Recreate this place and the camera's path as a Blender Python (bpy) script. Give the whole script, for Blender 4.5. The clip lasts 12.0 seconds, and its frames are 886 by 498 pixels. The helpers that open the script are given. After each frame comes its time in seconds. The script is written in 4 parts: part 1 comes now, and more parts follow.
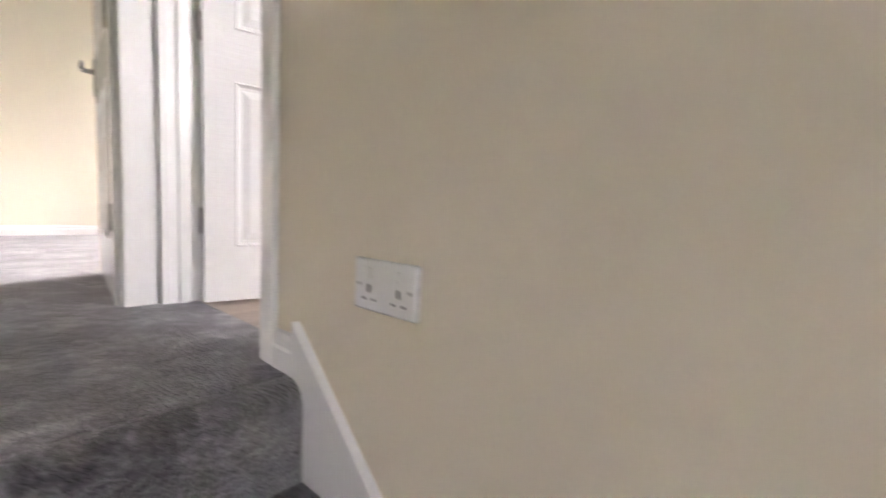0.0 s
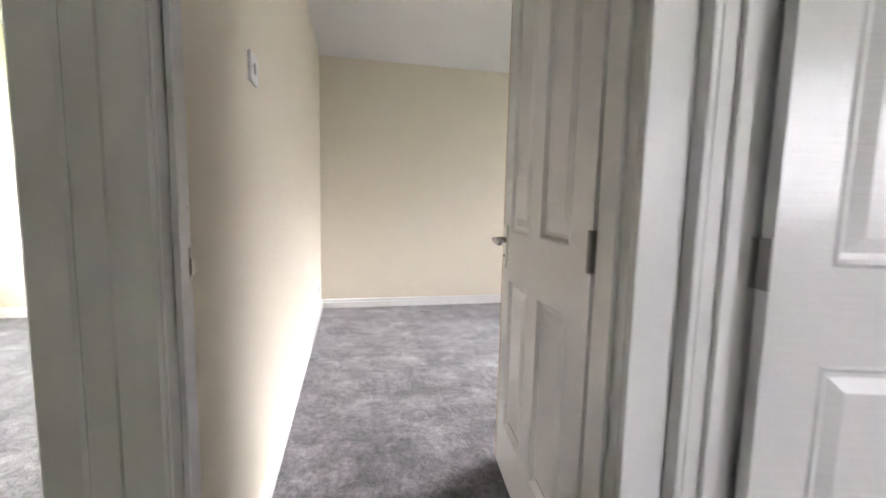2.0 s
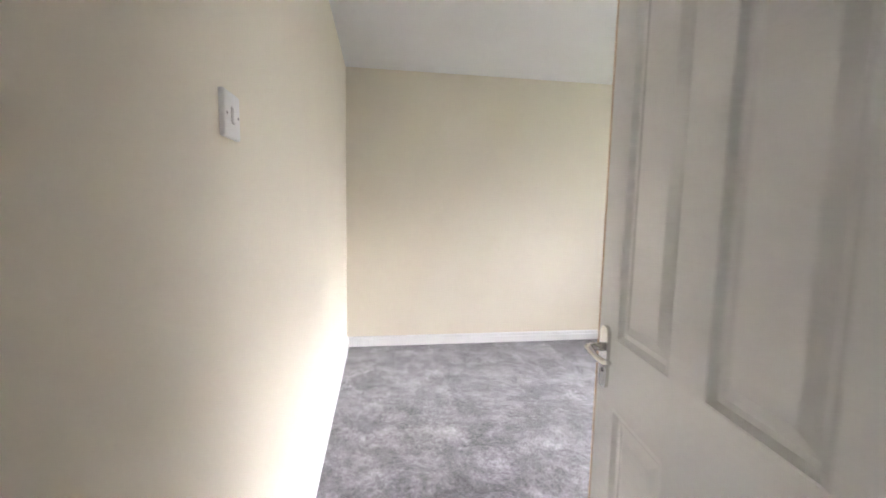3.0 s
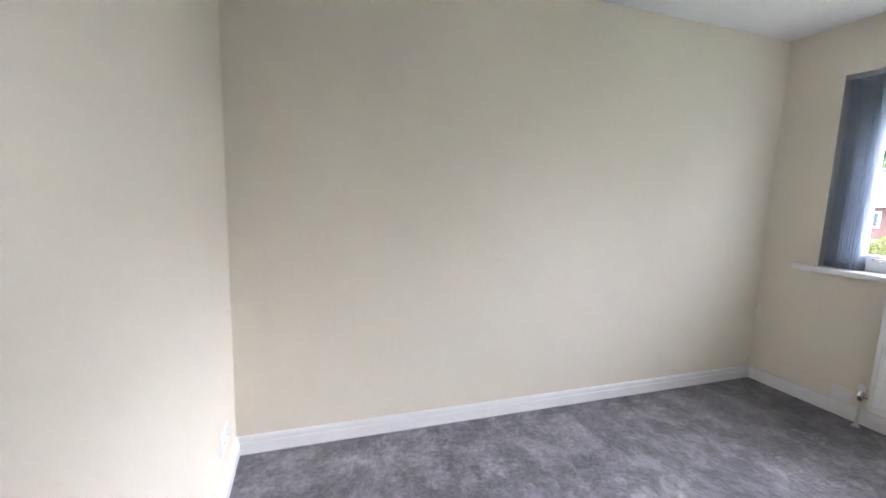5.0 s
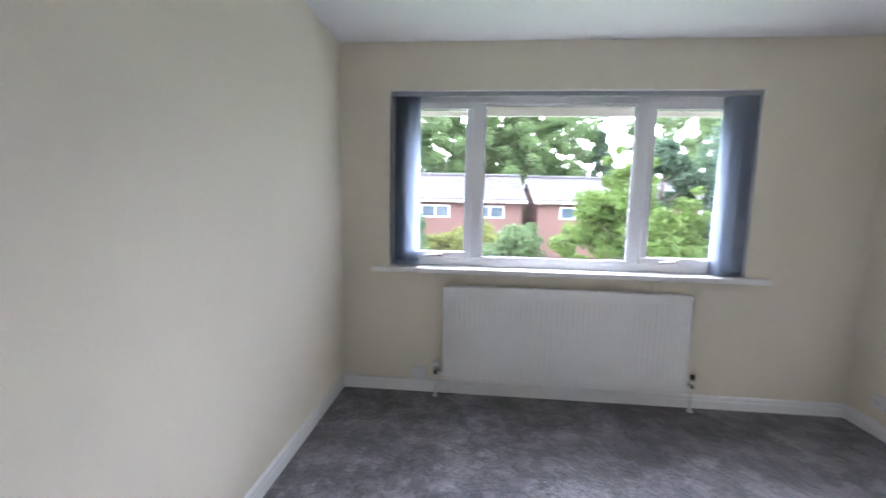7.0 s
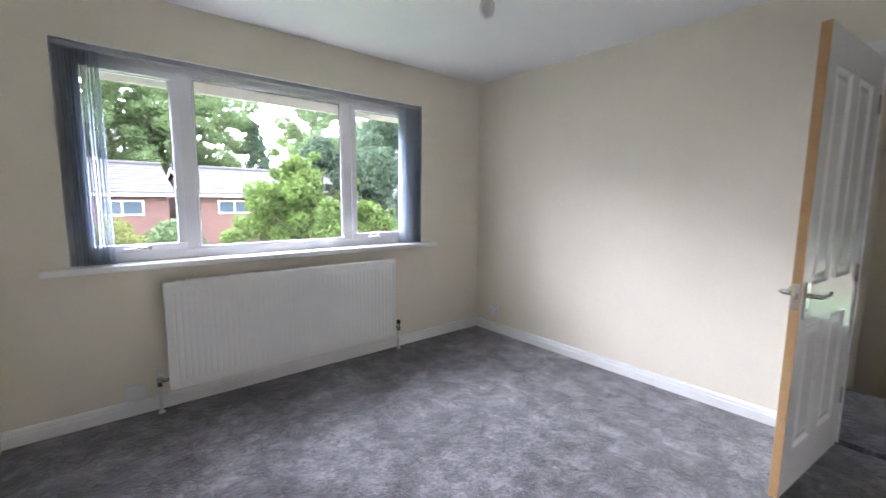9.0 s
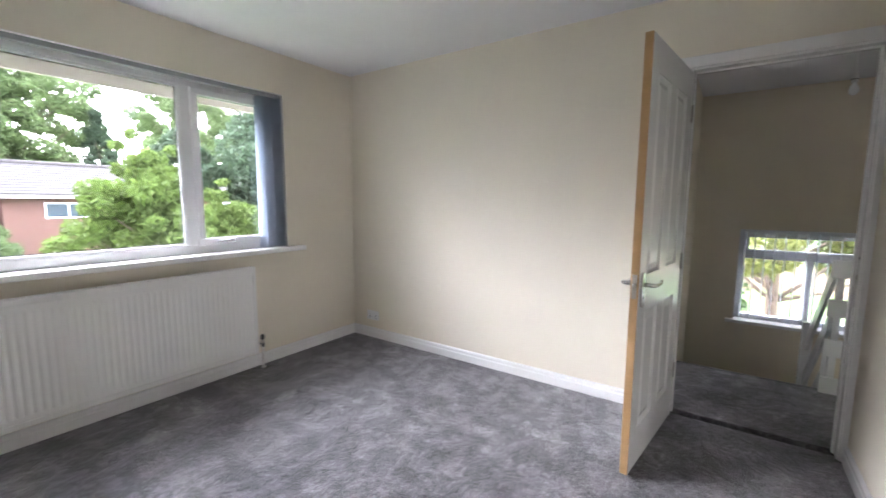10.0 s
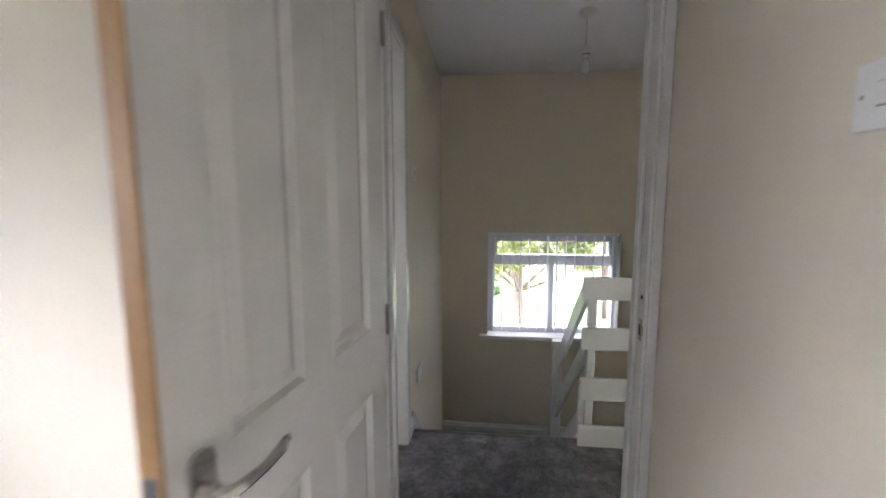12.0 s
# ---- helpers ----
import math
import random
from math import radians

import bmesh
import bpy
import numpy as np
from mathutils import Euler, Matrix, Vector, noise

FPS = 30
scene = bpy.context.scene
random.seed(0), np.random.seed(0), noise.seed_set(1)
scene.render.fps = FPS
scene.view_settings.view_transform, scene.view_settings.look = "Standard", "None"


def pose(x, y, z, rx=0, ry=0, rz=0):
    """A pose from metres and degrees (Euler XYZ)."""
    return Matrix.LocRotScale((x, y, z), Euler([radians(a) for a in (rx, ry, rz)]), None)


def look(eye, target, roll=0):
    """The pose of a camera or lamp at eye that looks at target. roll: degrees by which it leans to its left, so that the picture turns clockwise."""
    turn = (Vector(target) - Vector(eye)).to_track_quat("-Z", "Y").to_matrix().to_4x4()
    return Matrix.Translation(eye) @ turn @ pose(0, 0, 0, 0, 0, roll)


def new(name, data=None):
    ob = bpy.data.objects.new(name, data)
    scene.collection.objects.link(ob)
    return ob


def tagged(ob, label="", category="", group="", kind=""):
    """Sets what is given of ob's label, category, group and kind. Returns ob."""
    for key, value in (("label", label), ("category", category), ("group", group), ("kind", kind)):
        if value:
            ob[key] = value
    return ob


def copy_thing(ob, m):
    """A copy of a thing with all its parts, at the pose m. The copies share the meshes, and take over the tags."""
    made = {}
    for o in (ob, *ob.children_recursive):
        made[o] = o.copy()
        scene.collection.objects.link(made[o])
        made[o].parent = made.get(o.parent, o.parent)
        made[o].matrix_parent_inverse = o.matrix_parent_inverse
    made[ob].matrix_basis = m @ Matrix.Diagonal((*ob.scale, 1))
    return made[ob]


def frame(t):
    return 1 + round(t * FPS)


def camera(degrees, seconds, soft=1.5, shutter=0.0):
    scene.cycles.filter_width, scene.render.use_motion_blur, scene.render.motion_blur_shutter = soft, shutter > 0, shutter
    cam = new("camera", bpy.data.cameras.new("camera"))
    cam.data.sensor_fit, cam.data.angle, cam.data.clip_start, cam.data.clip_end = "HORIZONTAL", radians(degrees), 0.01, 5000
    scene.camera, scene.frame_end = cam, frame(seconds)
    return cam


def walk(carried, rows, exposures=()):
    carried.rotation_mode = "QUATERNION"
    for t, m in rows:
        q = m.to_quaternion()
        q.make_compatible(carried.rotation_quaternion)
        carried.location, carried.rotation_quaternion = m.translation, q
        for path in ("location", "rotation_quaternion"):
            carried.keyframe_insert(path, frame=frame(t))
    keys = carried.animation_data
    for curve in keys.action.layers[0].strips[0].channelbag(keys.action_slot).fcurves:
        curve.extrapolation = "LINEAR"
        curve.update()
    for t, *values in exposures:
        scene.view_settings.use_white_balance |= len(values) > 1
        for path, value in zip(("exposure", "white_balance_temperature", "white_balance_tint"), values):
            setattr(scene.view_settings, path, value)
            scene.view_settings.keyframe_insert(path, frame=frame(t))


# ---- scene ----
cam = camera(94.3, 12.0, shutter=0.35)
PATH = [
    (0, (1.719, 0.449, 0.358), (0.427, 1.966, 0.182), 2.5),
    (0.5, (1.462, 0.35, 0.495), (-0.127, 1.549, 0.298), 2.8),
    (1, (1.161, 0.348, 0.659), (-0.639, 1.191, 0.437), 0.8),
    (1.5, (0.955, 0.322, 0.856), (-0.94, 0.925, 0.638), 1.1),
    (2, (0.739, 0.29, 1.033), (-1.201, 0.726, 0.824), 1.3),
    (2.5, (0.488, 0.295, 1.158), (-1.469, 0.642, 0.938), 1.0),
    (2.8, (0.348, 0.294, 1.253), (-1.614, 0.616, 1.041), 1.2),
    (3.2, (0.098, 0.286, 1.263), (-1.87, 0.574, 1.055), 0.9),
    (3.5, (-0.104, 0.288, 1.278), (-2.072, 0.572, 1.063), 1.0),
    (3.7, (-0.224, 0.274, 1.283), (-2.187, 0.579, 1.047), 1.5),
    (5.3, (-1.522, 0.369, 1.299), (-3.372, 1.09, 1.058), 1.4),
    (5.5, (-1.626, 0.383, 1.298), (-3.444, 1.184, 1.072), 1.3),
    (6, (-1.928, 0.516, 1.358), (-3.495, 1.734, 1.11), 0.8),
    (6.5, (-2.22, 0.564, 1.375), (-3.121, 2.332, 1.13), 0.9),
    (7, (-2.441, 0.687, 1.368), (-2.617, 2.665, 1.133), 1.2),
    (7.5, (-2.643, 0.73, 1.348), (-2.221, 2.672, 1.118), 1.2),
    (7.7, (-2.686, 0.706, 1.366), (-2.095, 2.599, 1.101), 0.2),
    (9.3, (-2.956, 0.542, 1.287), (-1.566, 1.962, 1.06), 0.6),
    (9.5, (-2.94, 0.54, 1.289), (-1.479, 1.887, 1.058), 0.4),
    (10, (-2.719, 0.556, 1.284), (-1.09, 1.692, 1.049), 0.3),
    (10.5, (-2.407, 0.566, 1.28), (-0.634, 1.461, 1.046), 0.2),
    (10.8, (-2.154, 0.534, 1.307), (-0.31, 1.271, 1.061), -0.2),
    (11, (-2.045, 0.489, 1.307), (-0.169, 1.139, 1.068), 0.2),
    (11.5, (-1.629, 0.506, 1.299), (0.317, 0.904, 1.062), -0.4),
    (12, (-1.185, 0.482, 1.297), (0.79, 0.688, 1.061), -0.1),
]
EXPOSURES = [(0.0, 4.25, 6750, 23), (0.5, 4.15, 6400, 21), (1.0, 3.75, 6300, 20), (1.5, 3.55, 6350, 19), (2.0, 3.5, 6450, 19), (3.0, 3.7, 6350, 19), (3.5, 3.65, 6200, 19), (5.5, 3.3, 5750, 19), (6.5, 3.1, 5600, 18), (7.5, 3.05, 5650, 18), (9.5, 3.05, 5900, 19), (10.5, 3.05, 6100, 18), (11.5, 3.35, 6000, 19), (12.0, 3.35, 6100, 20)]
walk(cam, [(t, look(eye, target, roll)) for t, eye, target, roll in PATH], EXPOSURES)

# ---- world, sun, exposure ----
world = bpy.data.worlds.new("sky")
scene.world = world
world.use_nodes = True
wn = world.node_tree.nodes
sky = wn.new("ShaderNodeTexSky")
sky.sky_type = "NISHITA"
sky.sun_disc = False
sky.sun_elevation = radians(24)
sky.sun_rotation = radians(-14)
sky.air_density, sky.dust_density, sky.ozone_density = 1.0, 4.0, 1.0
haze = wn.new("ShaderNodeMix")
haze.data_type = "RGBA"
haze.inputs[0].default_value = 0.75
haze.inputs[7].default_value = (19.0, 19.4, 20.2, 1)
world.node_tree.links.new(sky.outputs[0], haze.inputs[6])
world.node_tree.links.new(haze.outputs[2], wn["Background"].inputs[0])
wn["Background"].inputs[1].default_value = 0.15
sun = new("sun", bpy.data.lights.new("sun", "SUN"))
sun.data.energy, sun.data.angle, sun.data.color = 5.0, radians(72), (0.97, 0.985, 1.0)
sun.matrix_world = look((0, 30, 30), (5, 30 - 20, 30 - 9.0))


# ---- materials ----
def material(name, colour, rough=0.6, metal=0.0, vary=0.08, scale=6.0, fine=140.0, bump=0.1, depth=0.002, random_piece=0.0, spec=0.5, coat=0.0):
    """A surface with broad and fine variation in tone and a fine relief."""
    m = bpy.data.materials.new(name)
    m.use_nodes = True
    n, k = m.node_tree.nodes, m.node_tree.links
    p = n["Principled BSDF"]
    tc = n.new("ShaderNodeTexCoord")
    a, b = n.new("ShaderNodeTexNoise"), n.new("ShaderNodeTexNoise")
    a.inputs["Scale"].default_value, a.inputs["Detail"].default_value = scale, 4
    b.inputs["Scale"].default_value, b.inputs["Detail"].default_value = fine, 3
    geo = n.new("ShaderNodeNewGeometry")
    for t in (a, b):
        k.new(geo.outputs["Position"], t.inputs["Vector"])
    mix = n.new("ShaderNodeMix")
    mix.inputs[0].default_value = 0.35
    k.new(a.outputs["Fac"], mix.inputs[2])
    k.new(b.outputs["Fac"], mix.inputs[3])
    ramp = n.new("ShaderNodeMapRange")
    ramp.inputs[1].default_value, ramp.inputs[2].default_value = 0.3, 0.7
    ramp.inputs[3].default_value, ramp.inputs[4].default_value = 1 - vary, 1 + vary
    k.new(mix.outputs[0], ramp.inputs[0])
    value = ramp.outputs[0]
    if random_piece:
        info = n.new("ShaderNodeObjectInfo")
        r2 = n.new("ShaderNodeMapRange")
        r2.inputs[3].default_value, r2.inputs[4].default_value = 1 - random_piece, 1 + random_piece
        k.new(info.outputs["Random"], r2.inputs[0])
        mul = n.new("ShaderNodeMath")
        mul.operation = "MULTIPLY"
        k.new(value, mul.inputs[0])
        k.new(r2.outputs[0], mul.inputs[1])
        value = mul.outputs[0]
    vm = n.new("ShaderNodeVectorMath")
    vm.operation = "SCALE"
    vm.inputs[0].default_value = colour
    k.new(value, vm.inputs["Scale"])
    k.new(vm.outputs[0], p.inputs["Base Color"])
    p.inputs["Roughness"].default_value, p.inputs["Metallic"].default_value = rough, metal
    p.inputs["Specular IOR Level"].default_value = spec
    p.inputs["Coat Weight"].default_value = coat
    p.inputs["Coat Roughness"].default_value = 0.12
    if bump:
        bp = n.new("ShaderNodeBump")
        bp.inputs["Strength"].default_value, bp.inputs["Distance"].default_value = bump, depth
        k.new(b.outputs["Fac"], bp.inputs["Height"])
        k.new(bp.outputs[0], p.inputs["Normal"])
    return m


def carpet_material():
    """Cut-pile carpet: footprints and brushed streaks of lighter pile, mottling, and tufts."""
    m = bpy.data.materials.new("carpet_pile")
    m.use_nodes = True
    n, k = m.node_tree.nodes, m.node_tree.links
    p = n["Principled BSDF"]
    geo = n.new("ShaderNodeNewGeometry")

    def noise(scale, detail, rough=0.5, distort=0.0, stretch=(1, 1, 1), turn=0.0):
        mp, t = n.new("ShaderNodeMapping"), n.new("ShaderNodeTexNoise")
        mp.inputs["Scale"].default_value, mp.inputs["Rotation"].default_value = stretch, (0, 0, turn)
        t.inputs["Scale"].default_value, t.inputs["Detail"].default_value = scale, detail
        t.inputs["Roughness"].default_value, t.inputs["Distortion"].default_value = rough, distort
        k.new(geo.outputs["Position"], mp.inputs["Vector"])
        k.new(mp.outputs[0], t.inputs["Vector"])
        return t.outputs["Fac"]

    def ranged(value, a, b, lo, hi):
        t = n.new("ShaderNodeMapRange")
        for i, v in enumerate((a, b, lo, hi), 1):
            t.inputs[i].default_value = v
        k.new(value, t.inputs[0])
        return t.outputs[0]

    def op(kind, a, b):
        t = n.new("ShaderNodeMath")
        t.operation = kind
        for i, v in enumerate((a, b)):
            if isinstance(v, float):
                t.inputs[i].default_value = v
            else:
                k.new(v, t.inputs[i])
        return t.outputs[0]

    broad = ranged(noise(2.6, 4, 0.6), 0.4, 0.62, 0.0, 1.0)
    patch = ranged(noise(6.5, 8, 0.74), 0.46, 0.62, 0.0, 1.0)
    streak = ranged(noise(12.0, 6, 0.72, 0.25, (1.05, 0.9, 1), -0.35), 0.5, 0.63, 0.0, 1.0)
    mid = noise(42.0, 4, 0.65)
    tuft = noise(150.0, 2)
    lay = op("ADD", op("MULTIPLY", patch, 0.42), op("ADD", op("MULTIPLY", broad, 0.22), op("MULTIPLY", op("MULTIPLY", streak, broad), 0.42)))
    ramp = n.new("ShaderNodeValToRGB")
    ramp.color_ramp.elements[0].position, ramp.color_ramp.elements[0].color = 0.0, (0.074, 0.071, 0.078, 1)
    ramp.color_ramp.elements[1].position, ramp.color_ramp.elements[1].color = 1.0, (0.37, 0.355, 0.38, 1)
    k.new(lay, ramp.inputs[0])
    tone = op("MULTIPLY", ranged(tuft, 0.3, 0.7, 0.62, 1.34), ranged(mid, 0.32, 0.68, 0.62, 1.36))
    vm = n.new("ShaderNodeVectorMath")
    vm.operation = "SCALE"
    k.new(ramp.outputs[0], vm.inputs[0])
    k.new(tone, vm.inputs["Scale"])
    k.new(vm.outputs[0], p.inputs["Base Color"])
    p.inputs["Roughness"].default_value = 0.95
    p.inputs["Specular IOR Level"].default_value = 0.15
    p.inputs["Sheen Weight"].default_value = 0.5
    p.inputs["Sheen Roughness"].default_value = 0.4
    bp = n.new("ShaderNodeBump")
    bp.inputs["Strength"].default_value, bp.inputs["Distance"].default_value = 0.9, 0.008
    k.new(op("ADD", tuft, op("ADD", mid, op("MULTIPLY", patch, 0.3))), bp.inputs["Height"])
    k.new(bp.outputs[0], p.inputs["Normal"])
    return m


def glass_material(name="window_glass"):
    m = bpy.data.materials.new(name)
    m.use_nodes = True
    p = m.node_tree.nodes["Principled BSDF"]
    p.inputs["Transmission Weight"].default_value = 1
    p.inputs["Roughness"].default_value = 0.0
    p.inputs["IOR"].default_value = 1.45
    return m


def wood_floor_material():
    m = material("oak_laminate", (0.42, 0.34, 0.28), 0.45, vary=0.15, scale=3, fine=40, bump=0.05, random_piece=0.2)
    return m


# Same cream paint as M_WALL; the landing's yellower bounced light is in its colour.
M_LANDING = material("cream_emulsion_yellow_bounce", (0.74, 0.67, 0.545), 0.7, vary=0.02, scale=2.5, fine=90, bump=0.08, depth=0.001, spec=0.3)
M_WALL = material("cream_emulsion", (0.76, 0.705, 0.59), 0.7, vary=0.02, scale=2.5, fine=90, bump=0.08, depth=0.001, spec=0.3)
M_CEIL = material("white_ceiling_paint", (0.80, 0.80, 0.80), 0.85, vary=0.02, scale=3, fine=70, bump=0.15, depth=0.002, spec=0.2)
M_GLOSS = material("white_gloss_paint", (0.82, 0.82, 0.81), 0.24, vary=0.025, scale=5, fine=60, bump=0.06, depth=0.001)
M_DOOR = material("white_satin_door_paint", (0.79, 0.79, 0.78), 0.17, vary=0.025, scale=4, fine=55, bump=0.1, depth=0.0012, spec=0.22)


def grained(m, strength):
    """Moulded wood grain: long shallow ripples along the rails."""
    n, k = m.node_tree.nodes, m.node_tree.links
    geo, mp, no, bp = n.new("ShaderNodeNewGeometry"), n.new("ShaderNodeMapping"), n.new("ShaderNodeTexNoise"), n.new("ShaderNodeBump")
    mp.inputs["Scale"].default_value = (5, 5, 95)
    no.inputs["Scale"].default_value, no.inputs["Detail"].default_value, no.inputs["Distortion"].default_value = 1.0, 2, 0.3
    bp.inputs["Strength"].default_value, bp.inputs["Distance"].default_value = strength, 0.0012
    k.new(geo.outputs["Position"], mp.inputs["Vector"])
    k.new(mp.outputs[0], no.inputs["Vector"])
    k.new(no.outputs["Fac"], bp.inputs["Height"])
    k.new(bp.outputs[0], n["Principled BSDF"].inputs["Normal"])


grained(M_DOOR, 0.5)
M_EDGE = material("bare_timber_edge", (0.46, 0.28, 0.13), 0.5, vary=0.15, scale=9, fine=80)
M_CARPET = carpet_material()
M_UPVC = material("white_upvc", (0.82, 0.83, 0.85), 0.3, vary=0.015, bump=0.02)
M_SILL = material("white_sill_paint", (0.82, 0.81, 0.79), 0.35, vary=0.02, bump=0.05)
M_RAD = material("radiator_enamel", (0.78, 0.78, 0.76), 0.3, vary=0.015, bump=0.02)
M_CHROME = material("polished_chrome", (0.62, 0.61, 0.60), 0.18, 1.0, vary=0.05, bump=0.0)
M_STEEL = material("dull_steel", (0.35, 0.34, 0.33), 0.4, 1.0, vary=0.1, bump=0.05)
M_DARK = material("dark_recess", (0.03, 0.03, 0.03), 0.6, bump=0.0)
M_PLASTIC = material("white_plastic", (0.76, 0.76, 0.75), 0.3, vary=0.015, bump=0.0)
M_COPPER = material("painted_pipe", (0.74, 0.73, 0.70), 0.4, bump=0.0)
M_GLASS = glass_material()
M_BLIND = material("slate_blue_fabric", (0.37, 0.40, 0.45), 0.85, vary=0.06, scale=20, fine=500, bump=0.2)
M_SHEER = material("white_blind_fabric", (0.72, 0.74, 0.77), 0.8, vary=0.05, scale=20, fine=500, bump=0.2)
M_RAIL = material("grey_anodised_rail", (0.34, 0.35, 0.37), 0.4, 0.3, vary=0.04, bump=0.0)
M_BULB = material("pearl_glass", (0.85, 0.85, 0.83), 0.25, vary=0.02, bump=0.0)
M_ANTH = material("anthracite_metal", (0.12, 0.122, 0.126), 0.3, 0.6, vary=0.05, bump=0.0)
M_TILE = material("white_bathroom_paint", (0.78, 0.79, 0.80), 0.5, vary=0.02, bump=0.05)
M_LAM = wood_floor_material()
M_BRICK = material("red_brick", (0.12, 0.062, 0.05), 0.85, vary=0.22, scale=2.5, fine=14, bump=0.4, depth=0.01)
M_ROOF = material("grey_roof_tile", (0.055, 0.051, 0.05), 0.85, vary=0.2, scale=2, fine=12, bump=0.4, depth=0.02)
M_RENDER = material("white_board", (0.55, 0.54, 0.53), 0.6, vary=0.05)
M_SOFFIT = material("grey_soffit_board", (0.33, 0.30, 0.30), 0.7, vary=0.06)
M_GRASS = material("lawn", (0.10, 0.17, 0.05), 0.9, vary=0.3, scale=0.6, fine=25, bump=0.6, depth=0.03)
M_PAVE = material("concrete_drive", (0.33, 0.315, 0.30), 0.85, vary=0.12, scale=0.8, fine=18, bump=0.2)
M_BARK = material("bark", (0.10, 0.075, 0.055), 0.9, vary=0.3, scale=6, fine=30, bump=0.6, depth=0.02)
M_CAR = material("white_car_paint", (0.75, 0.76, 0.78), 0.2, vary=0.01, bump=0.0, coat=0.5)
M_TYRE = material("tyre_rubber", (0.02, 0.02, 0.02), 0.8)
M_WINDARK = material("far_window_glass", (0.06, 0.08, 0.10), 0.1, vary=0.1, bump=0.0)
M_FENCE = material("timber_fence", (0.36, 0.27, 0.20), 0.85, vary=0.2, scale=4, fine=40, random_piece=0.15)


def let_light_through(m, share, tint):
    """Thin leaves and cloth pass a share of the light on."""
    n, k = m.node_tree.nodes, m.node_tree.links
    p, out = n["Principled BSDF"], n["Material Output"]
    t, mix = n.new("ShaderNodeBsdfTranslucent"), n.new("ShaderNodeMixShader")
    t.inputs[0].default_value = (*tint, 1)
    mix.inputs[0].default_value = share
    k.new(p.outputs[0], mix.inputs[1])
    k.new(t.outputs[0], mix.inputs[2])
    k.new(mix.outputs[0], out.inputs[0])


let_light_through(M_BLIND, 0.75, (0.72, 0.765, 0.83))
let_light_through(M_SHEER, 0.4, (0.75, 0.78, 0.82))


def leaf_material(name, colour):
    m = material(name, colour, 0.6, vary=0.45, scale=1.6, fine=9, bump=0.0, spec=0.3)
    let_light_through(m, 0.4, [min(1, c * 1.3) for c in colour])
    return m


M_LEAF_BRIGHT = leaf_material("bright_green_leaves", (0.085, 0.13, 0.028))
M_LEAF_MID = leaf_material("green_leaves", (0.07, 0.105, 0.042))
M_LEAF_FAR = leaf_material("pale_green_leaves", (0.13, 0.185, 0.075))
M_LEAF_DARK = leaf_material("dark_conifer_leaves", (0.05, 0.08, 0.045))
M_LEAF_YELLOW = leaf_material("yellow_green_leaves", (0.12, 0.135, 0.035))


# ---- mesh helpers ----
def add_box(bm, x0, x1, y0, y1, z0, z1, bevel=0.0, seg=2):
    r = bmesh.ops.create_cube(bm, size=1)
    vs = r["verts"]
    for v in vs:
        v.co = Vector(((x0 + x1) / 2 + v.co.x * (x1 - x0), (y0 + y1) / 2 + v.co.y * (y1 - y0), (z0 + z1) / 2 + v.co.z * (z1 - z0)))
    if bevel:
        es = list({e for v in vs for e in v.link_edges})
        bmesh.ops.bevel(bm, geom=es, offset=bevel, segments=seg, profile=0.5, affect="EDGES", clamp_overlap=True)
    return bm


def box(x0, x1, y0, y1, z0, z1, bevel=0.0, seg=2):
    return add_box(bmesh.new(), x0, x1, y0, y1, z0, z1, bevel, seg)


def add_tube(bm, points, radius, sides=10, closed_ends=True):
    """A round bar along a line of points; radius may be one number or one a point."""
    pts = [Vector(p) for p in points]
    radii = radius if isinstance(radius, (list, tuple)) else [radius] * len(pts)
    rings = []
    for i, p in enumerate(pts):
        d = (pts[min(i + 1, len(pts) - 1)] - pts[max(i - 1, 0)]).normalized()
        side = d.orthogonal().normalized() if i == 0 else (side - d * side.dot(d)).normalized()
        up = d.cross(side)
        rings.append([bm.verts.new(p + radii[i] * (math.cos(a) * side + math.sin(a) * up)) for a in [2 * math.pi * j / sides for j in range(sides)]])
    for a, b in zip(rings, rings[1:]):
        for j in range(sides):
            f = bm.faces.new((a[j], a[(j + 1) % sides], b[(j + 1) % sides], b[j]))
            f.smooth = True
    if closed_ends:
        bm.faces.new(rings[0][::-1])
        bm.faces.new(rings[-1])
    return bm


def tube(points, radius, sides=10):
    return add_tube(bmesh.new(), points, radius, sides)


def lathe(profile, sides=20, centre=(0, 0, 0)):
    """A turned shape round the z axis from (radius, height) pairs."""
    bm = bmesh.new()
    c = Vector(centre)
    rings = [[bm.verts.new(c + Vector((r * math.cos(2 * math.pi * j / sides), r * math.sin(2 * math.pi * j / sides), h))) for j in range(sides)] for r, h in profile]
    for a, b in zip(rings, rings[1:]):
        for j in range(sides):
            bm.faces.new((a[j], a[(j + 1) % sides], b[(j + 1) % sides], b[j])).smooth = True
    bm.faces.new(rings[0][::-1])
    bm.faces.new(rings[-1])
    return bm


def part(name, bm, mat, parent=None, label=""):
    bmesh.ops.recalc_face_normals(bm, faces=bm.faces)
    me = bpy.data.meshes.new(name)
    bm.to_mesh(me)
    bm.free()
    me.materials.append(mat)
    ob = new(name, me)
    if parent:
        ob.parent = parent
    if label:
        ob["label"] = label
    return ob


def thing(name, m, label, category, group="", kind=""):
    ob = new(name)
    ob.empty_display_size = 0.1
    ob.matrix_world = m
    return tagged(ob, label, category, group, kind)


